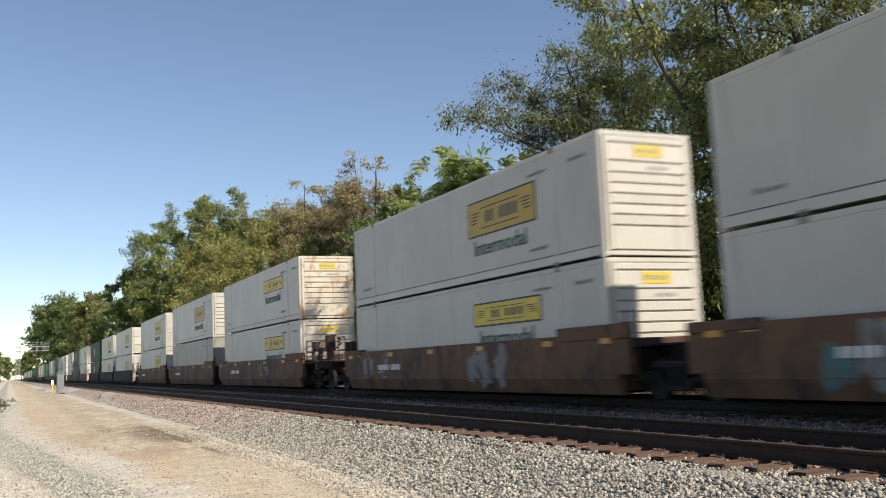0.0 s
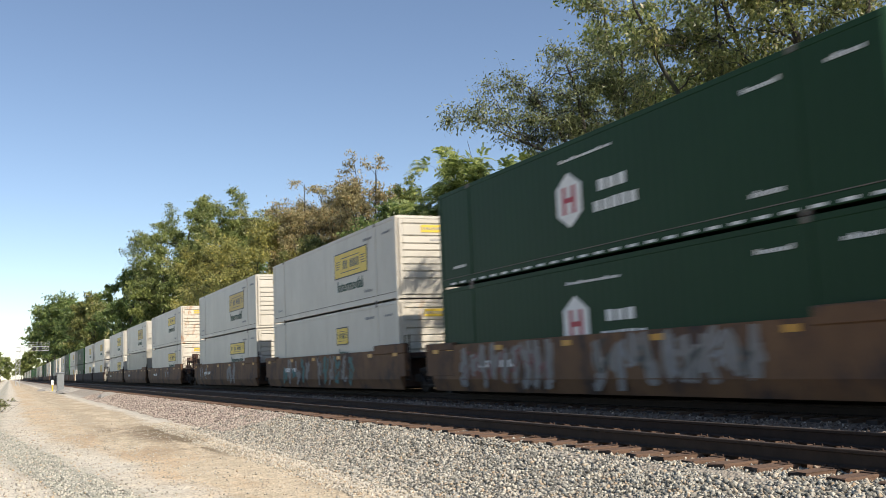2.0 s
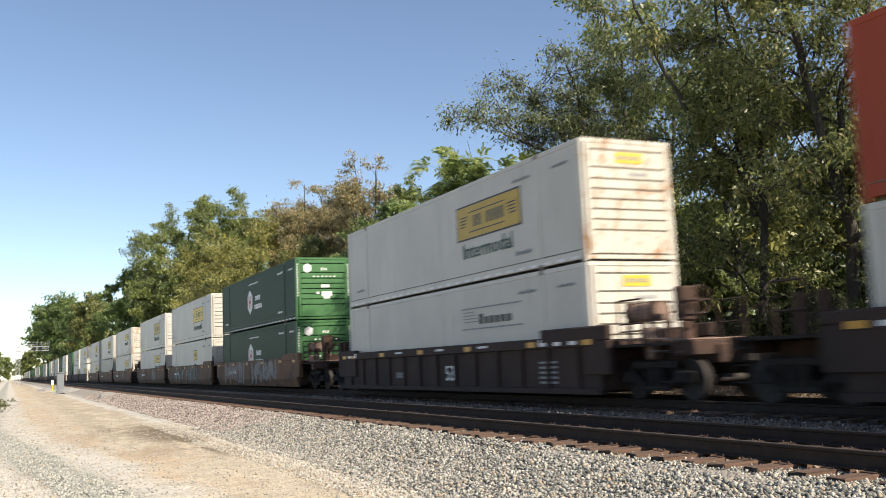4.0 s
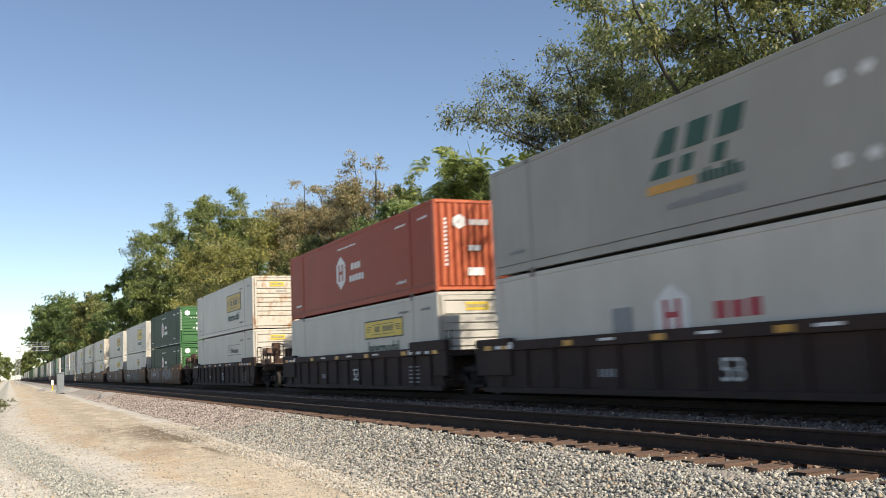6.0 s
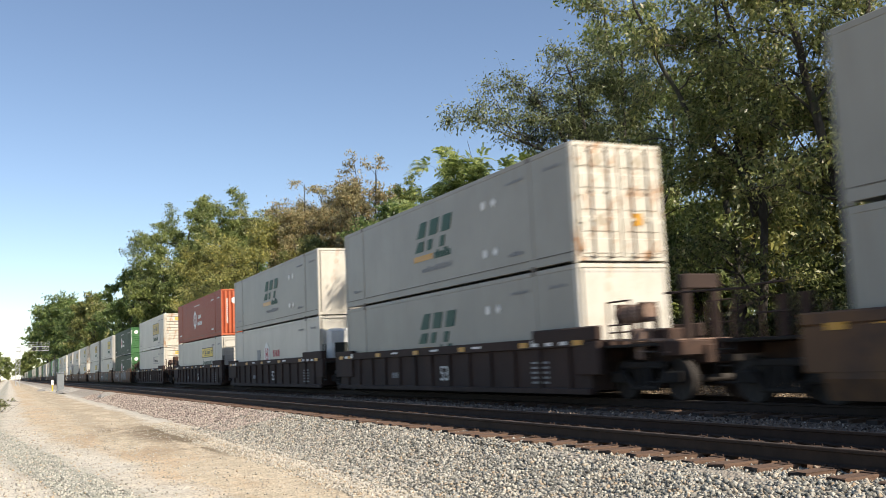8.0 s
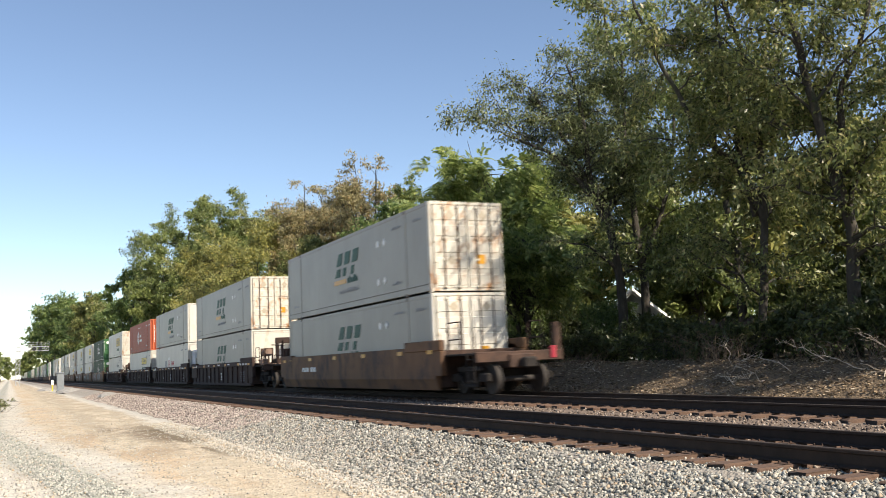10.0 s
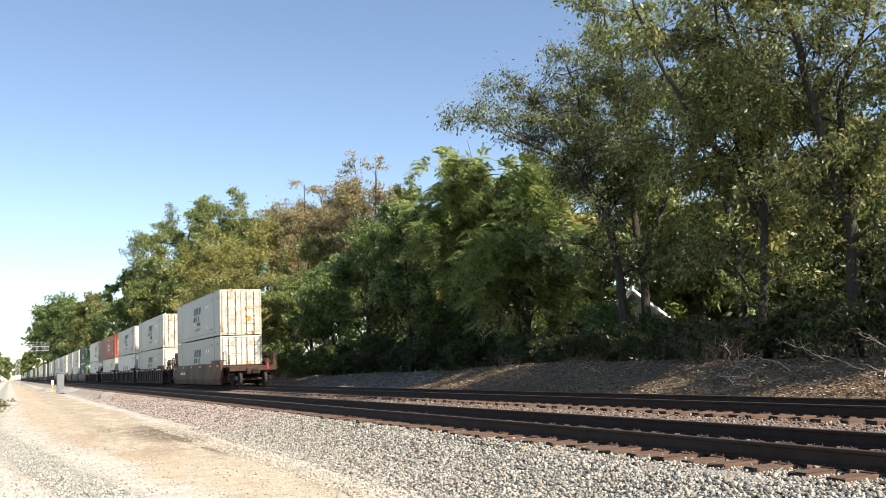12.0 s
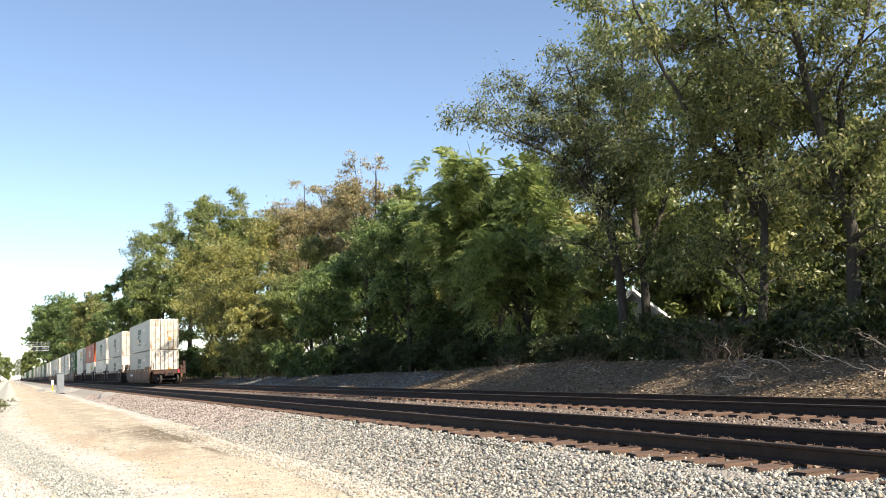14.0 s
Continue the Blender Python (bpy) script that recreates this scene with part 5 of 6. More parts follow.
# the row of trees goes on beside the camera, where its shade falls from
stem_tree("tall tree shading the bank with olive leaves", [([(21.5, 12.6, 0.5), (21.6, 12.5, 4.0), (21.3, 12.6, 8.0), (21.0, 12.9, 13.0)], 0.22, 0.05)], "lf_olive", 6500, 0.18, 41, 2.8, 26, 3.2)
stem_tree("tall tree shading the bank with olive leaves", [([(22.0, 6.5, 0.5), (22.1, 6.5, 4.0), (21.9, 6.8, 8.0), (21.5, 7.0, 12.0)], 0.22, 0.05)], "lf_green", 6500, 0.2, 42, 2.6, 24, 3.4)
frond_tree("bright green tree with long feathered leaves", 22.9, 42.0, 13.5, 4.9, 2.4, "lf_bright", 4600, 7, 7)
frond_tree("smaller bright green tree with long feathered leaves", 21.6, 37.0, 8.6, 2.8, 2.2, "lf_bright", 1700, 8, 7)
tree("green tree with a few orange leaves", 24.0, 54.0, 12.7, 2.9, 3.0, "lf_green", 26000, 0.24, 9, (0, 0), 24)
tree("dark green dense tree beside the track", 20.5, 54.7, 10.2, 3.5, 1.0, "lf_dark", 22000, 0.21, 10, (0, 0), 18)
tree("dark green dense tree beside the track", 20.5, 48.0, 10.2, 2.9, 1.0, "lf_dark", 19000, 0.2, 11, (0, 0), 16)
tree("dark green dense tree beside the track", 20.0, 60.3, 8.4, 2.8, 2.3, "lf_dark", 20000, 0.2, 12, (0, 0), 14)
tree("small green tree beside the track", 19.8, 68.6, 7.4, 2.4, 1.9, "lf_green", 16000, 0.2, 13, (0, 0), 14)
tree("small yellow-green tree beside the track", 18.4, 75.0, 6.8, 2.5, 0.5, "lf_yellow", 16000, 0.2, 14, (0, 0), 14)
tree("broad tree turning yellow-green", 22.0, 89.0, 14.4, 6.4, 1.0, "lf_yellow", 44000, 0.23, 15, (0, 0), 22)
tree("broad tree turning yellow-green", 22.0, 112.0, 16.0, 5.8, 1.0, "lf_yellow", 40000, 0.22, 16, (0, 0), 20)
tree("broad olive tree beside the track", 23.0, 75.3, 11.8, 3.8, 1.0, "lf_olive", 30000, 0.19, 17, (0, 0), 16)
tree("slender tree with brown autumn leaves", 27.0, 71.0, 18.0, 3.3, 6.0, "lf_brown", 30000, 0.2, 18, (0, 0), 44, fill=0.6)
tree("tree with brown autumn leaves", 27.0, 88.0, 19.8, 4.6, 6.0, "lf_brown", 36000, 0.21, 19, (0, 0), 40, fill=0.6)
tree("tree with brown autumn leaves", 30.0, 87.0, 19.8, 3.8, 6.0, "lf_brown", 34000, 0.21, 20, (0, 0), 26, fill=0.6)
tree("tree turning olive and brown", 27.0, 102.0, 22.2, 4.0, 7.0, "lf_olive", 20000, 0.24, 21, (0, 0), 16)
tree("tall green tree among the woods", 24.0, 114.0, 24.2, 5.2, 6.0, "lf_green", 34000, 0.26, 22, (0, 0), 18)
tree("tall green tree among the woods", 24.0, 138.0, 28.2, 6.2, 6.0, "lf_green", 34000, 0.3, 23, (0, 0), 18)
tree("tall thin-crowned green tree", 22.0, 158.7, 30.5, 4.8, 9.0, "lf_green", 14000, 0.28, 24, (0, 0), 16, fill=0.8)
tree(OAK, 19.0, 164.5, 21.0, 4.6, 2.0, "lf_dark", 16000, 0.45, 25, (0, 0), 16)
tree(OAK, 19.5, 132.6, 18.4, 4.8, 1.5, "lf_green", 20000, 0.4, 26, (0, 0), 18)
tree(OAK, 19.0, 192.5, 19.3, 4.8, 2.0, "lf_dark", 14000, 0.5, 27, (0, 0), 16)
tree(OAK, 18.0, 234.5, 20.0, 6.2, 2.0, "lf_olive", 14000, 0.6, 28, (0, 0), 16)
tree(OAK, 20.0, 285.0, 24.0, 8.0, 2.0, "lf_dark", 14000, 0.75, 29, (0, 0), 26, fill=0.85)
tree(OAK, 18.5, 360.0, 30.5, 10.5, 2.0, "lf_dark", 16000, 0.9, 30, (0, 0), 26, fill=0.85)
tree(OAK, 18.5, 440.0, 33.0, 11.0, 2.0, "lf_dark", 14000, 1.0, 31, (0, 0), 26, fill=0.85)
tree(OAK, 20.0, 580.0, 37.0, 11.0, 2.0, "lf_dark", 12000, 1.2, 32, (0, 0), 26, fill=0.85)
tree("leafy shrub in front of the house", 22.4, 31.8, 3.1, 1.3, 0.6, "lf_dark", 9000, 0.12, 90, (0, 0), 14, name="shrub", trunk_r=0.04, stems=3)
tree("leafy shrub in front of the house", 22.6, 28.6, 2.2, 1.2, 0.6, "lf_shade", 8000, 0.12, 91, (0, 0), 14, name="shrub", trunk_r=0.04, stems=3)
for gx, gy, gt in ((19.0, 57.6, 2.6), (18.9, 59.8, 1.9), (19.1, 66.8, 2.8), (19.3, 69.4, 3.0), (18.8, 63.2, 0.9)):
    tree("twiggy shrub at the top of the bank", gx, gy, gt, 1.25, 0.4, "lf_dark", 3600, 0.17, 500 + int(gy), (0, 0), 12, name="shrub", trunk_r=0.04, stems=3)
# second row, behind
for i, (bx, by, bt, br, kind) in enumerate([(31.5, 37.0, 8, 3.6, "lf_green"), (28.5, 33.0, 6, 2.6, "lf_green"), (28, 19, 7, 4.0, "lf_green"), (28, 24, 8, 4.0, "lf_yellow"), (33, 33, 9, 4.0, "lf_olive"), (29.5, 46, 11.5, 3.8, "lf_yellow"), (27, 44, 6, 3.0, "lf_olive"), (26, 51, 6, 2.8, "lf_yellow"), (34, 42, 10, 5, "lf_olive"), (31, 49, 10, 5, "lf_dark"), (29, 58, 12, 4.5, "lf_dark"),
                                            (27, 64, 11, 4, "lf_olive"), (30, 74, 12, 5, "lf_olive"), (29, 98, 16, 6, "lf_olive"), (29, 124, 20, 7, "lf_dark"), (30, 150, 22, 7, "lf_dark")]):
    tree("tree in the wood behind the bank", bx, by, bt, br, 0.3, kind, 11000, 0.34, 60 + i, (0, 0), 14)
# distance
for i, (bx, by, bt, br) in enumerate([(-12, 640, 19, 9), (-22, 600, 20, 10), (-6, 760, 19, 9), (22, 720, 26, 10), (16, 820, 22, 9), (10, 900, 18, 9), (-34, 560, 20, 10)]):
    tree("distant green tree beyond the signals", bx, by, bt, br, 0.5, "lf_green", 5000, 1.3, 80 + i, (0, 0), 14)
# undergrowth
rs = random.Random(4)
for i in range(32):
    by = 12.5 + i * 1.5 + rs.uniform(-0.5, 0.5)
    bx = 19.6 + rs.uniform(-0.3, 1.6)
    if 22.4 < by < 27.6 and i % 2:
        continue
    high = rs.uniform(1.2, 1.7) if 19 < by < 36 else rs.uniform(1.6, 2.6)
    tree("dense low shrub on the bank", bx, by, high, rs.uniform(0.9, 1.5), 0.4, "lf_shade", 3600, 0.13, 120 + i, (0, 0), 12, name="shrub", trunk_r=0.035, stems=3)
for i in range(22):
    by = 11 + i * 2.6 + rs.uniform(-0.6, 0.6)
    if 25 < by < 36:
        continue
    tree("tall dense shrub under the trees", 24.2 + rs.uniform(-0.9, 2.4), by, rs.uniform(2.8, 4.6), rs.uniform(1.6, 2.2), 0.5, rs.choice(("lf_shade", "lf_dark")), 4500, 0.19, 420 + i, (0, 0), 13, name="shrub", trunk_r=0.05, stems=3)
for i in range(16):
    by = 72 + i * 5.2
    tree("yellow-green shrub beside the track", 17.9 + rs.uniform(-0.3, 1.3), by, rs.uniform(2.0, 4.0), rs.uniform(1.6, 2.4), 0.4, rs.choice(("lf_yellow", "lf_olive", "lf_dark")), 5000, 0.24, 170 + i, (0, 0), 12, name="shrub", trunk_r=0.05, stems=3)
for i, (bx, by, bt, br, kind) in enumerate([(-1.9, 64, 0.35, 0.7, "lf_yellow"), (-2.6, 80, 0.6, 1.0, "lf_yellow"), (-2.6, 98, 0.9, 1.1, "lf_brown"), (-1.1, 44, 0.1, 0.35, "lf_yellow"), (-0.7, 52, 0.0, 0.4, "lf_olive")]):
    tree("dry weedy clump in the gravel", bx, by, bt, br, -0.5, kind, 1100, 0.07, 200 + i, (0, 0), 9, name="shrub", trunk_r=0.02, stems=3)


def thicket():
    """Continuous undergrowth far behind the bank, too dense to count."""
    rng = np.random.default_rng(77)
    k = 22000
    ys = rng.uniform(-5, 190, k)
    xs = 36 + 3 * rng.normal(0, 1, k) + 2 * np.sin(ys * 0.31)
    hs = 3.2 + 1.4 * np.sin(ys * 0.53) + 1.0 * np.sin(ys * 1.9 + 1)
    zs = 0.4 + hs * rng.random(k) ** 0.8
    q = leaf_quads(np.stack([xs, ys, zs], 1), np.zeros((k, 3)), 0.55, rng, 0.2)
    m = 14000
    ys2 = rng.uniform(52, 150, m)
    p2 = np.stack([30 + 1.5 * rng.normal(0, 1, m), ys2, 0.3 + (3.6 + 1.2 * np.sin(ys2 * 0.7)) * rng.random(m)], 1)
    q = np.concatenate([q, leaf_quads(p2, np.zeros((m, 3)), 0.6, rng, 0.2)])
    tagged(quads_part("thicket", q, M["lf_dark"]), "dense dark undergrowth behind the trees", "undergrowth", kind="stuff")


thicket()


# ---- bank: dead branches and dry leaves ----
def dead_branch(x, y, length, turn, lift, seed):
    rng = np.random.default_rng(seed)
    z = ground_height(x, y) + 0.05
    t = thing("dead_branch", pose(x, y, z, 0, 0, turn), "bleached dead branch lying on the leaf-strewn bank", "branch", "dead branches")
    verts, faces = [], []
    main = bend(np.zeros(3), np.array((length, 0, lift)), 0.08 * length, 7, rng, 0.03 * length)
    tube(verts, faces, main, np.linspace(0.014, 0.004, 7), 6)
    for i in range(10):
        a = main[rng.integers(1, 7)]
        e = a + np.array((rng.uniform(0.1, 0.45), rng.normal(0, 0.3), rng.uniform(-0.1, 0.3))) * length * 0.8
        tube(verts, faces, bend(a, e, 0.05, 4, rng, 0.03), np.linspace(0.006, 0.0025, 4), 4)
    mesh_part("branch_wood", verts, faces, M["dead"], t)["kind"] = "stuff"


for i, (bx, by, ln, tn, lf) in enumerate([(18.0, 16.4, 1.2, 165, 0.5), (17.6, 15.0, 1.1, 120, 0.35), (16.9, 17.4, 1.2, 200, 0.1), (16.4, 17.9, 1.0, 70, 0.15), (17.0, 14.0, 1.0, 30, 0.4), (17.2, 18.8, 1.1, 250, 0.3),
                                          (17.0, 24.5, 1.1, 80, 0.2), (17.1, 29.0, 1.2, 100, 0.2), (17.6, 13.4, 1.0, 95, 0.5), (17.9, 19.6, 1.0, 60, 0.6), (17.4, 17.0, 0.9, 110, 0.4), (18.0, 14.2, 0.9, 150, 0.6)]):
    dead_branch(bx, by, ln, tn, lf, 300 + i)


def dry_brush(x, y, high, wide, seed):
    rng = np.random.default_rng(seed)
    t = thing("dry_brush", pose(x, y, ground_height(x, y)), "bare brown brush of thin dry stalks on the bank", "brush", "dry brush on the bank")
    verts, faces = [], []
    for i in range(44):
        a = np.array((rng.normal(0, 0.35 * wide), rng.normal(0, 0.35 * wide), -0.02))
        e = a + np.array((rng.normal(0, 0.5 * wide), rng.normal(0, 0.5 * wide), high * rng.uniform(0.4, 1.0)))
        line = bend(a, e, 0.12 * high, 5, rng, 0.03)
        tube(verts, faces, line, np.linspace(0.006, 0.0025, 5), 3)
        for m in range(2):
            q = along(line, rng.uniform(0.4, 0.9))
            tube(verts, faces, np.array([q, q + rng.normal(0, 0.16, 3)]), (0.003, 0.002), 3)
    tagged(mesh_part("stalk_tangle", verts, faces, M["stalk"], t), kind="stuff")


M["stalk"] = surface("dry_brown_stalks", (0.11, 0.075, 0.05), (0.25, 0.185, 0.125), 8, 0.9, bump=0.2)
for i, (bx, by, bh, bw) in enumerate([(18.7, 21.2, 1.15, 0.9), (18.9, 22.6, 1.0, 0.8), (18.5, 20.0, 0.9, 0.8), (18.7, 17.2, 0.8, 0.8), (18.6, 15.4, 0.9, 0.9), (18.8, 33.5, 0.7, 0.8), (18.4, 27.5, 0.5, 0.7), (18.7, 61.5, 1.3, 1.0), (18.5, 71.0, 1.2, 1.0)]):
    dry_brush(bx, by, bh, bw, 700 + i)


def litter():
    rng = np.random.default_rng(9)
    k = 48000
    xs, ys = rng.uniform(15.3, 19.5, k), 9 + 51 * rng.random(k) ** 1.3
    zs = np.array([ground_height(a, b) for a, b in zip(xs, ys)]) + rng.uniform(0.005, 0.05, k)
    q = leaf_quads(np.stack([xs, ys, zs], 1), np.zeros((k, 3)), 0.10, rng, 0.0)
    q[..., 2] = zs[:, None] + (q[..., 2] - zs[:, None]) * 0.35
    tagged(quads_part("dry_leaves", q, M["litter"]), "dry brown leaves covering the bank", "leaf litter", kind="stuff")


litter()
stones("ballast_shoulder", "grey crushed stone on the shoulder of the near track", M["stone"], 34000, 4.6, 6.95, 4.5, 27, 0.018, 0.036, 21)
stones("ballast_shoulder_far", "rust-tinted crushed stone further along the shoulder", M["stone_pink"], 12000, 4.9, 7.0, 24, 75, 0.028, 0.045, 22)
stones("ballast_cribs", "crushed stone heaped between the tie ends", M["stone"], 6000, 6.6, 7.25, 4.5, 40, 0.018, 0.032, 28, 0.3, 0.02)
stones("bank_gravel", "grey gravel spilled on the foot of the bank", M["stone_grey"], 7000, 15.4, 18.4, 38, 82, 0.025, 0.06, 29)
stones("ballast_between", "crushed stone between the rails and tracks", M["stone_rusty"], 15000, 6.9, 15.3, 5, 48, 0.022, 0.04, 23)
stones("coarse_gravel", "coarse white gravel beside the path", M["stone_pale"], 1600, -2.6, 1.4, 11, 32, 0.018, 0.042, 25)
stones("ballast_edge", "pale stone spilled along the edge of the path", M["stone_pale"], 9000, 3.9, 5.4, 8, 32, 0.012, 0.03, 26)
stones("grey_gravel", "band of greenish grey gravel across the pale stones", M["stone_green"], 7500, 0.1, 0.95, 10.5, 32, 0.014, 0.034, 30, 0.3, 0.0, 0.09)
stones("gravel_path", "fine pale gravel scattered beside the sandy path", M["stone_pale"], 12000, -2.8, 2.6, 9, 60, 0.01, 0.026, 24)
stones("loose_stones", "few loose stones on the sandy path", M["stone_pale"], 2500, 2.2, 4.4, 8, 40, 0.008, 0.024, 27)


# ---- signals, cabinet, house, fence ----
def signal_bridge():
    s = thing("signal_bridge", pose(1.9, 250, ground_height(1.9, 250)), "galvanised lattice cantilever signal bridge over the track", "signal")
    mast = []
    for dx in (-0.45, 0.45):
        for dy in (-0.45, 0.45):
            mast.append(((dx, dy, 0), (dx, dy, 9.4), 0.07))
    for i in range(9):
        z = i * 1.04
        for a, b in (((-0.45, -0.45), (0.45, -0.45)), ((-0.45, 0.45), (0.45, 0.45)), ((-0.45, -0.45), (-0.45, 0.45)), ((0.45, -0.45), (0.45, 0.45))):
            mast.append(((a[0], a[1], z), (b[0], b[1], z + 1.04), 0.045))
            mast.append(((a[0], a[1], z + 1.04), (b[0], b[1], z + 1.04), 0.04))
    part("mast", rods(mast, 5), M["galv"], s)
    arm = []
    for dy in (-0.45, 0.45):
        for z in (8.4, 9.4):
            arm.append(((-0.5, dy, z), (7.0, dy, z), 0.07))
    for i in range(8):
        x = -0.4 + i * 0.92
        for dy in (-0.45, 0.45):
            arm.append(((x, dy, 8.4), (x + 0.92, dy, 9.4), 0.045))
            arm.append(((x + 0.92, dy, 8.4), (x + 0.92, dy, 9.4), 0.04))
        arm.append(((x, -0.45, 8.4), (x + 0.92, 0.45, 8.4), 0.04))
    part("arm", rods(arm, 5), M["galv"], s)
    rail = [((2.4, -0.5, z), (7.0, -0.5, z), 0.035) for z in (10.0, 10.5)] + [((2.4 + 0.92 * i, -0.5, 9.4), (2.4 + 0.92 * i, -0.5, 10.5), 0.035) for i in range(6)]
    part("walkway_rail", rods(rail, 5), M["galv"], s)
    for x in (3.6, 5.0):
        h = part("signal_head", rod(bmesh.new(), (x, -0.75, 8.9), (x, -0.62, 8.9), 0.5, 16), M["ink"], s, "black round signal head")
        part("hood", rods([((x + 0.2 * math.cos(a), -1.0, 8.9 + 0.2 * math.sin(a)), (x + 0.2 * math.cos(a), -0.75, 8.9 + 0.2 * math.sin(a)), 0.09) for a in (0.5, 2.6, 4.7)], 8), M["ink"], h)


def equipment_cabinet():
    c = thing("equipment_cabinet", pose(5.0, 108, ground_height(5.0, 108)), "grey metal signal cabinet standing on gravel", "cabinet")
    part("body", box(bmesh.new(), -0.36, 0.36, -0.3, 0.3, 0.1, 2.0, 0.02), M["cabinet"], c)
    part("cap", box(bmesh.new(), -0.42, 0.42, -0.36, 0.36, 2.0, 2.1, 0.03), M["cabinet"], c)
    part("door", box(bmesh.new(), -0.3, 0.3, -0.33, -0.3, 0.2, 1.9, 0.01), M["cabinet"], c)
    part("plinth", box(bmesh.new(), -0.45, 0.45, -0.4, 0.4, -0.1, 0.1, 0.02), M["casting"], c)


def gravel_pile(x, y, r, h, seed):
    """A low heap of grey gravel: a rumpled mound with loose stones on it."""
    rng = random.Random(seed)
    p = thing("gravel_pile", pose(x, y, ground_height(x, y)), "low heap of grey gravel beside the cabinet", "gravel pile")
    verts, faces, n, m = [(0, 0, h)], [], 18, 6
    for i in range(1, m + 1):
        for k in range(n):
            a, q = 2 * math.pi * k / n, i / m
            verts.append((r * q * math.cos(a) * rng.uniform(0.9, 1.1), 2.2 * r * q * math.sin(a) * rng.uniform(0.9, 1.1), h * math.cos(q * math.pi / 2) * rng.uniform(0.8, 1.15) - 0.05 * (i == m)))
    for k in range(n):
        faces.append((0, 1 + k, 1 + (k + 1) % n))
        for i in range(m - 1):
            a = 1 + i * n
            faces.append((a + k, a + n + k, a + n + (k + 1) % n, a + (k + 1) % n))
    mesh_part("heap", verts, faces, M["heap"], p)


M["heap"] = surface("grey_gravel_heap", (0.22, 0.21, 0.19), (0.42, 0.40, 0.36), 8, 0.95, bump=0.9, fine=12, dist=0.06)
gravel_pile(5.5, 100, 1.3, 0.4, 1)
gravel_pile(4.2, 128, 1.2, 0.35, 2)
gravel_pile(6.0, 66, 0.7, 0.25, 3)


def marker_post():
    c = thing("marker_post", pose(4.75, 122, ground_height(4.75, 122)), "yellow buried-cable marker post with white plate", "marker post")
    part("post", rod(bmesh.new(), (0, 0, -0.1), (0, 0, 1.3), 0.09, 10), M["yellow"], c)
    part("plate", box(bmesh.new(), -0.13, 0.13, -0.12, -0.09, 0.75, 1.35, 0.01), M["sign_white"], c)


def barrel():
    c = thing("white_tank", pose(-2.9, 210, ground_height(-2.9, 210)), "small white tank beside the dry weeds", "tank")
    part("shell", rod(bmesh.new(), (0, 0, 0), (0, 0, 1.9), 0.75, 20), M["sign_white"], c)
    part("dome", rod(bmesh.new(), (0, 0, 1.9), (0, 0, 2.2), 0.75, 20, 0.3), M["sign_white"], c)


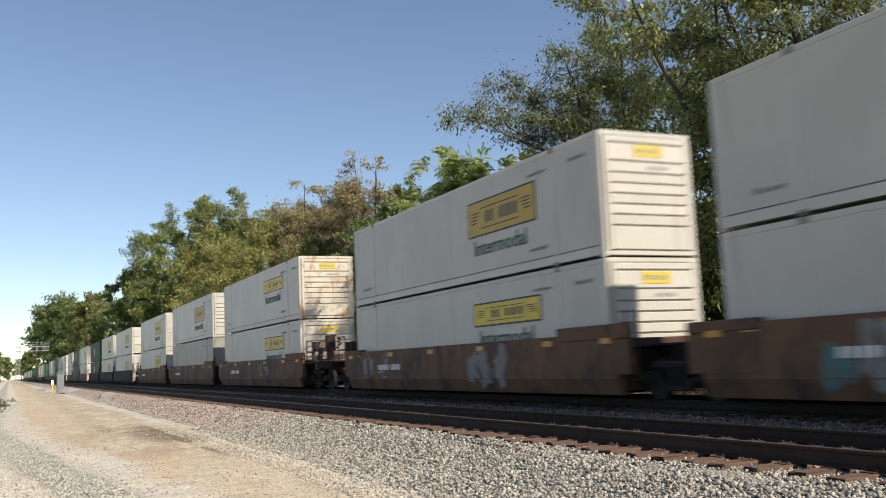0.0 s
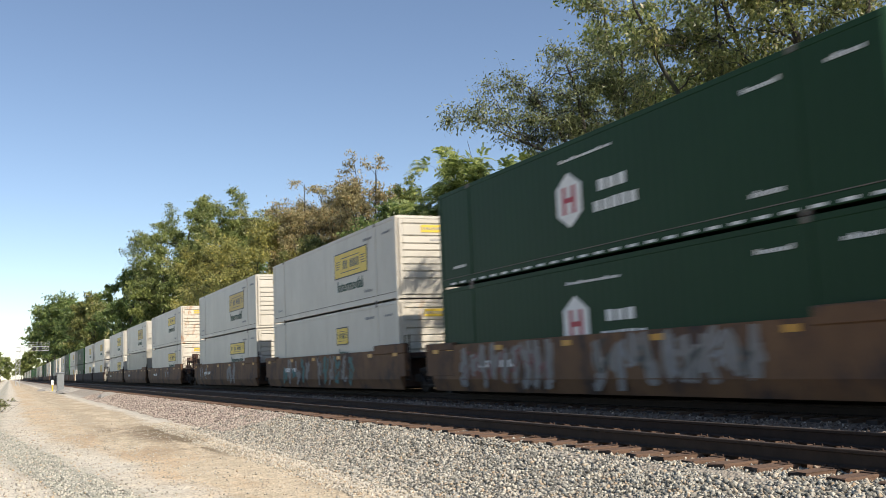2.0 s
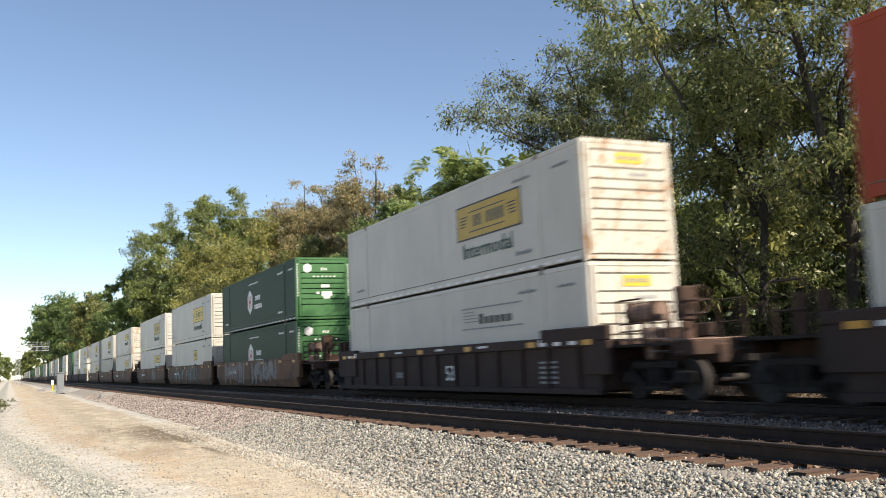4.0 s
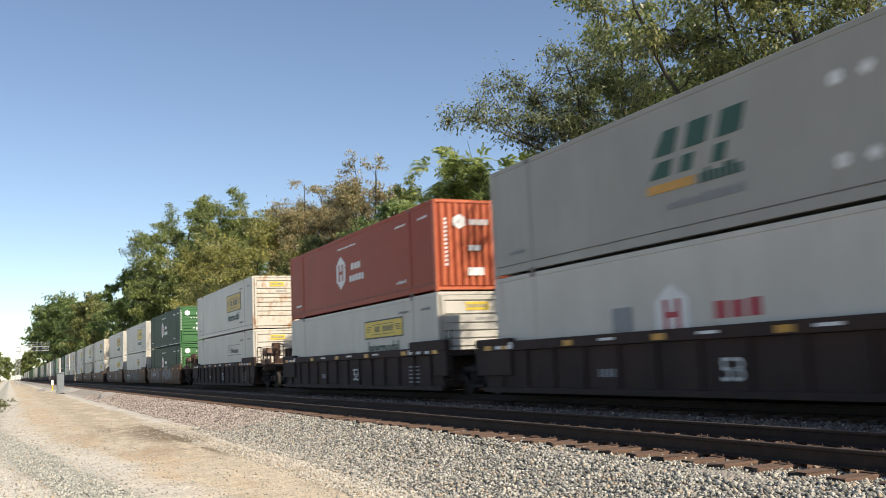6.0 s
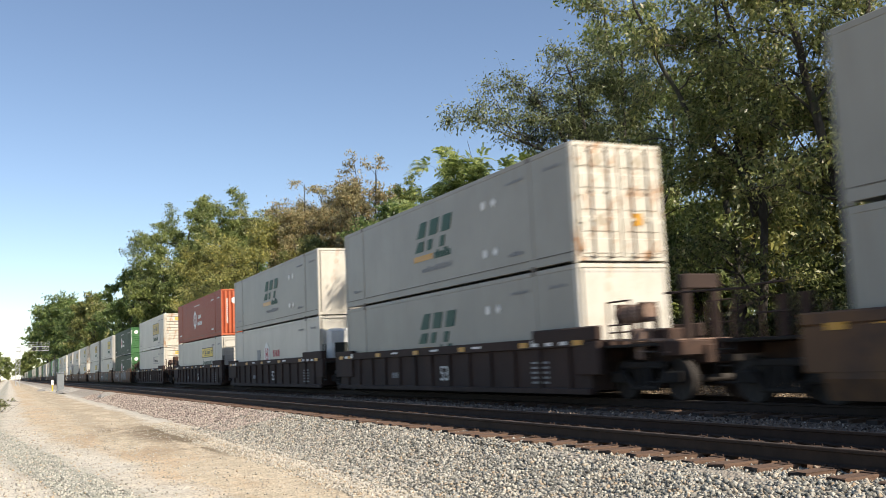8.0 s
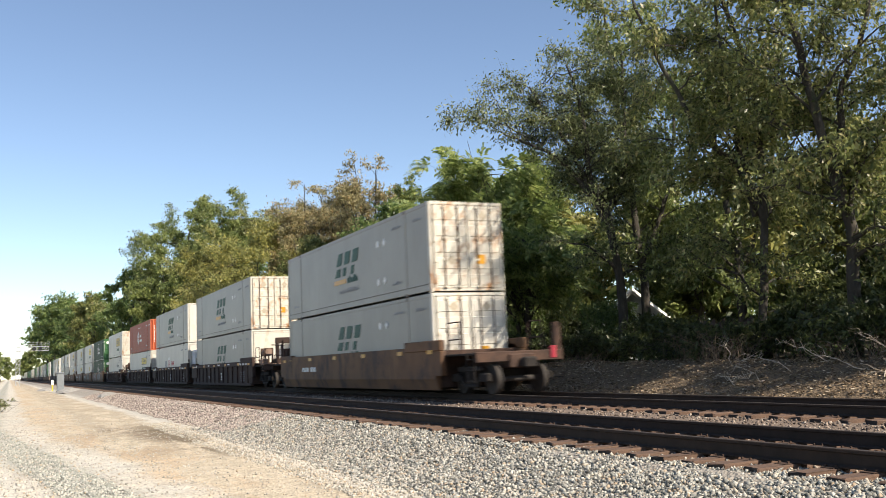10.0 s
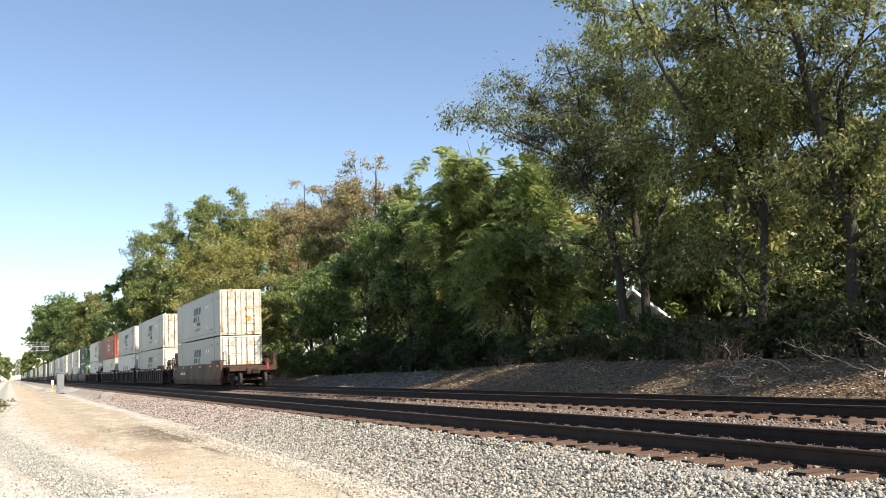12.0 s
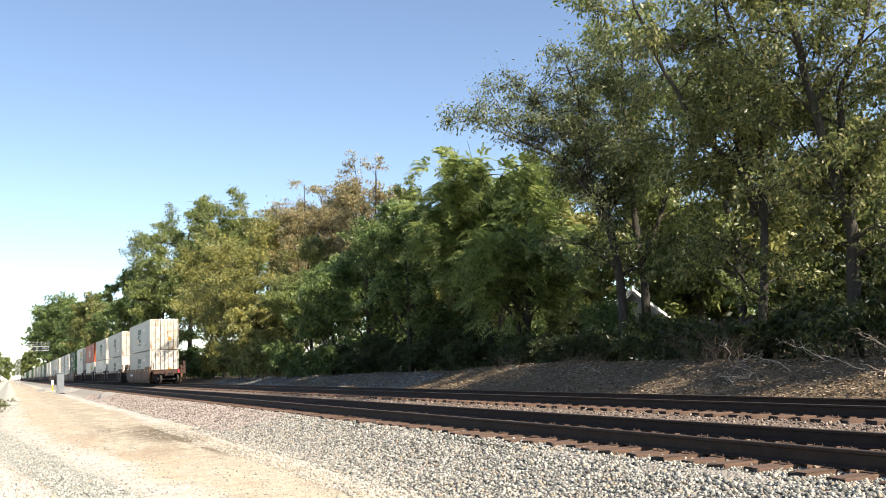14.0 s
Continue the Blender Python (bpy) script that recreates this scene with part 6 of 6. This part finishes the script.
def house(x, y, w, d, wall_h, rise, turn, label, z=None):
    h = thing("house", pose(x, y, ground_height(x, y) if z is None else z, 0, 0, turn), label, "house")
    part("wall", box(bmesh.new(), -w / 2, w / 2, -d / 2, d / 2, 0, wall_h), M["siding"], h)
    for sy in (-1, 1):
        bm = bmesh.new()
        vs = [bm.verts.new(v) for v in ((-w / 2, sy * d / 2, wall_h), (w / 2, sy * d / 2, wall_h), (0, sy * d / 2, wall_h + rise))]
        bm.faces.new(vs)
        bmesh.ops.solidify(bm, geom=bm.faces[:], thickness=0.1)
        part("gable", bm, M["siding"], h)
    for i in range(int(wall_h / 0.2)):
        part("siding_board", box(bmesh.new(), -w / 2, w / 2, -d / 2 - 0.025, -d / 2, 0.02 + i * 0.2, 0.2 + i * 0.2), M["siding"], h)
    for sx in (-1, 1):
        n = Vector((sx * rise, 0, w / 2)).normalized()
        bm = bmesh.new()
        o = 0.45
        a, b = Vector((0, 0, wall_h + rise)), Vector((sx * (w / 2 + o), 0, wall_h - o * rise / (w / 2)))
        vs = []
        for p in (a, b):
            for sy in (-d / 2 - o, d / 2 + o):
                vs.append(bm.verts.new((p.x, sy, p.z)))
        vs += [bm.verts.new(v.co + n * 0.14) for v in vs[:4]]
        for f in ((0, 1, 3, 2), (4, 6, 7, 5), (0, 4, 5, 1), (2, 3, 7, 6), (0, 2, 6, 4), (1, 5, 7, 3)):
            bm.faces.new([vs[i] for i in f])
        bmesh.ops.recalc_face_normals(bm, faces=bm.faces[:])
        part("roof", bm, M["shingle"], h, "grey shingle roof")
        fascia = bmesh.new()
        rod(fascia, (a.x, -d / 2 - o - 0.02, a.z + 0.05), (b.x, -d / 2 - o - 0.02, b.z + 0.05), 0.11, 4)
        part("bargeboard", fascia, M["siding"], h)
    win = part("window", box(bmesh.new(), -0.5, 0.5, -d / 2 - 0.05, -d / 2 - 0.01, 0.9, 2.1), M["siding"], h)
    part("pane", box(bmesh.new(), -0.42, 0.42, -d / 2 - 0.06, -d / 2 - 0.05, 0.98, 2.02), M["glass"], win)


def board_fence(x0, y0, x1, y1, height, label, mat):
    a, b = Vector((x0, y0)), Vector((x1, y1))
    n = int((b - a).length / 0.155)
    d = (b - a).normalized()
    f = thing("fence", pose(x0, y0, ground_height(x0, y0), 0, 0, math.degrees(math.atan2(d.y, d.x))), label, "fence")
    for k in range(3):
        bm = box(bmesh.new(), 0, 0.14, -0.012, 0.012, 0.0, height - 0.06 * k, 0.004)
        me = bpy.data.meshes.new("board")
        bm.to_mesh(me)
        bm.free()
        me.materials.append(mat)
        for i in range(k, n, 3):
            ob = new("board", me)
            ob.parent = f
            ob.matrix_basis = pose(i * 0.155, 0, random.uniform(-0.03, 0.03), 0, random.uniform(-1, 1), 0)
    part("rail", boxes([(0, n * 0.155, 0.02, 0.07, z, z + 0.09) for z in (0.3, height - 0.4)]), mat, f)


signal_bridge()
equipment_cabinet()
marker_post()
barrel()
house(28.5, 37.9, 4.2, 9.0, 1.6, 1.85, -37, "white gabled house with grey shingle roof behind the trees", 0.3)
house(27.6, 88.0, 3.4, 5.0, 2.6, 1.2, -17, "white house glimpsed through the undergrowth", 0.5)
board_fence(21.7, 22.6, 22.0, 28.0, 1.35, "dark weathered board fence under the trees", M["fence"])
board_fence(27.0, 62.0, 30.0, 78.0, 1.6, "white-painted board fence behind the shrubs", M["siding"])


# ---- what moves ----
def motions():
    for ob, y, z in MOVERS:
        walk(ob, [(t, pose(TRACK_X, y + SPEED * t, z)) for t in (0, 3.5, 7, 10.5, 14)])
    turn = math.degrees(SPEED / FPS / 0.42)
    for w in WHEELS:
        p = w.matrix_basis.translation.copy()
        walk(w, [(i / FPS, pose(p.x, p.y, p.z, -turn * i, 0, 0)) for i in range(14 * FPS + 1)])


motions()
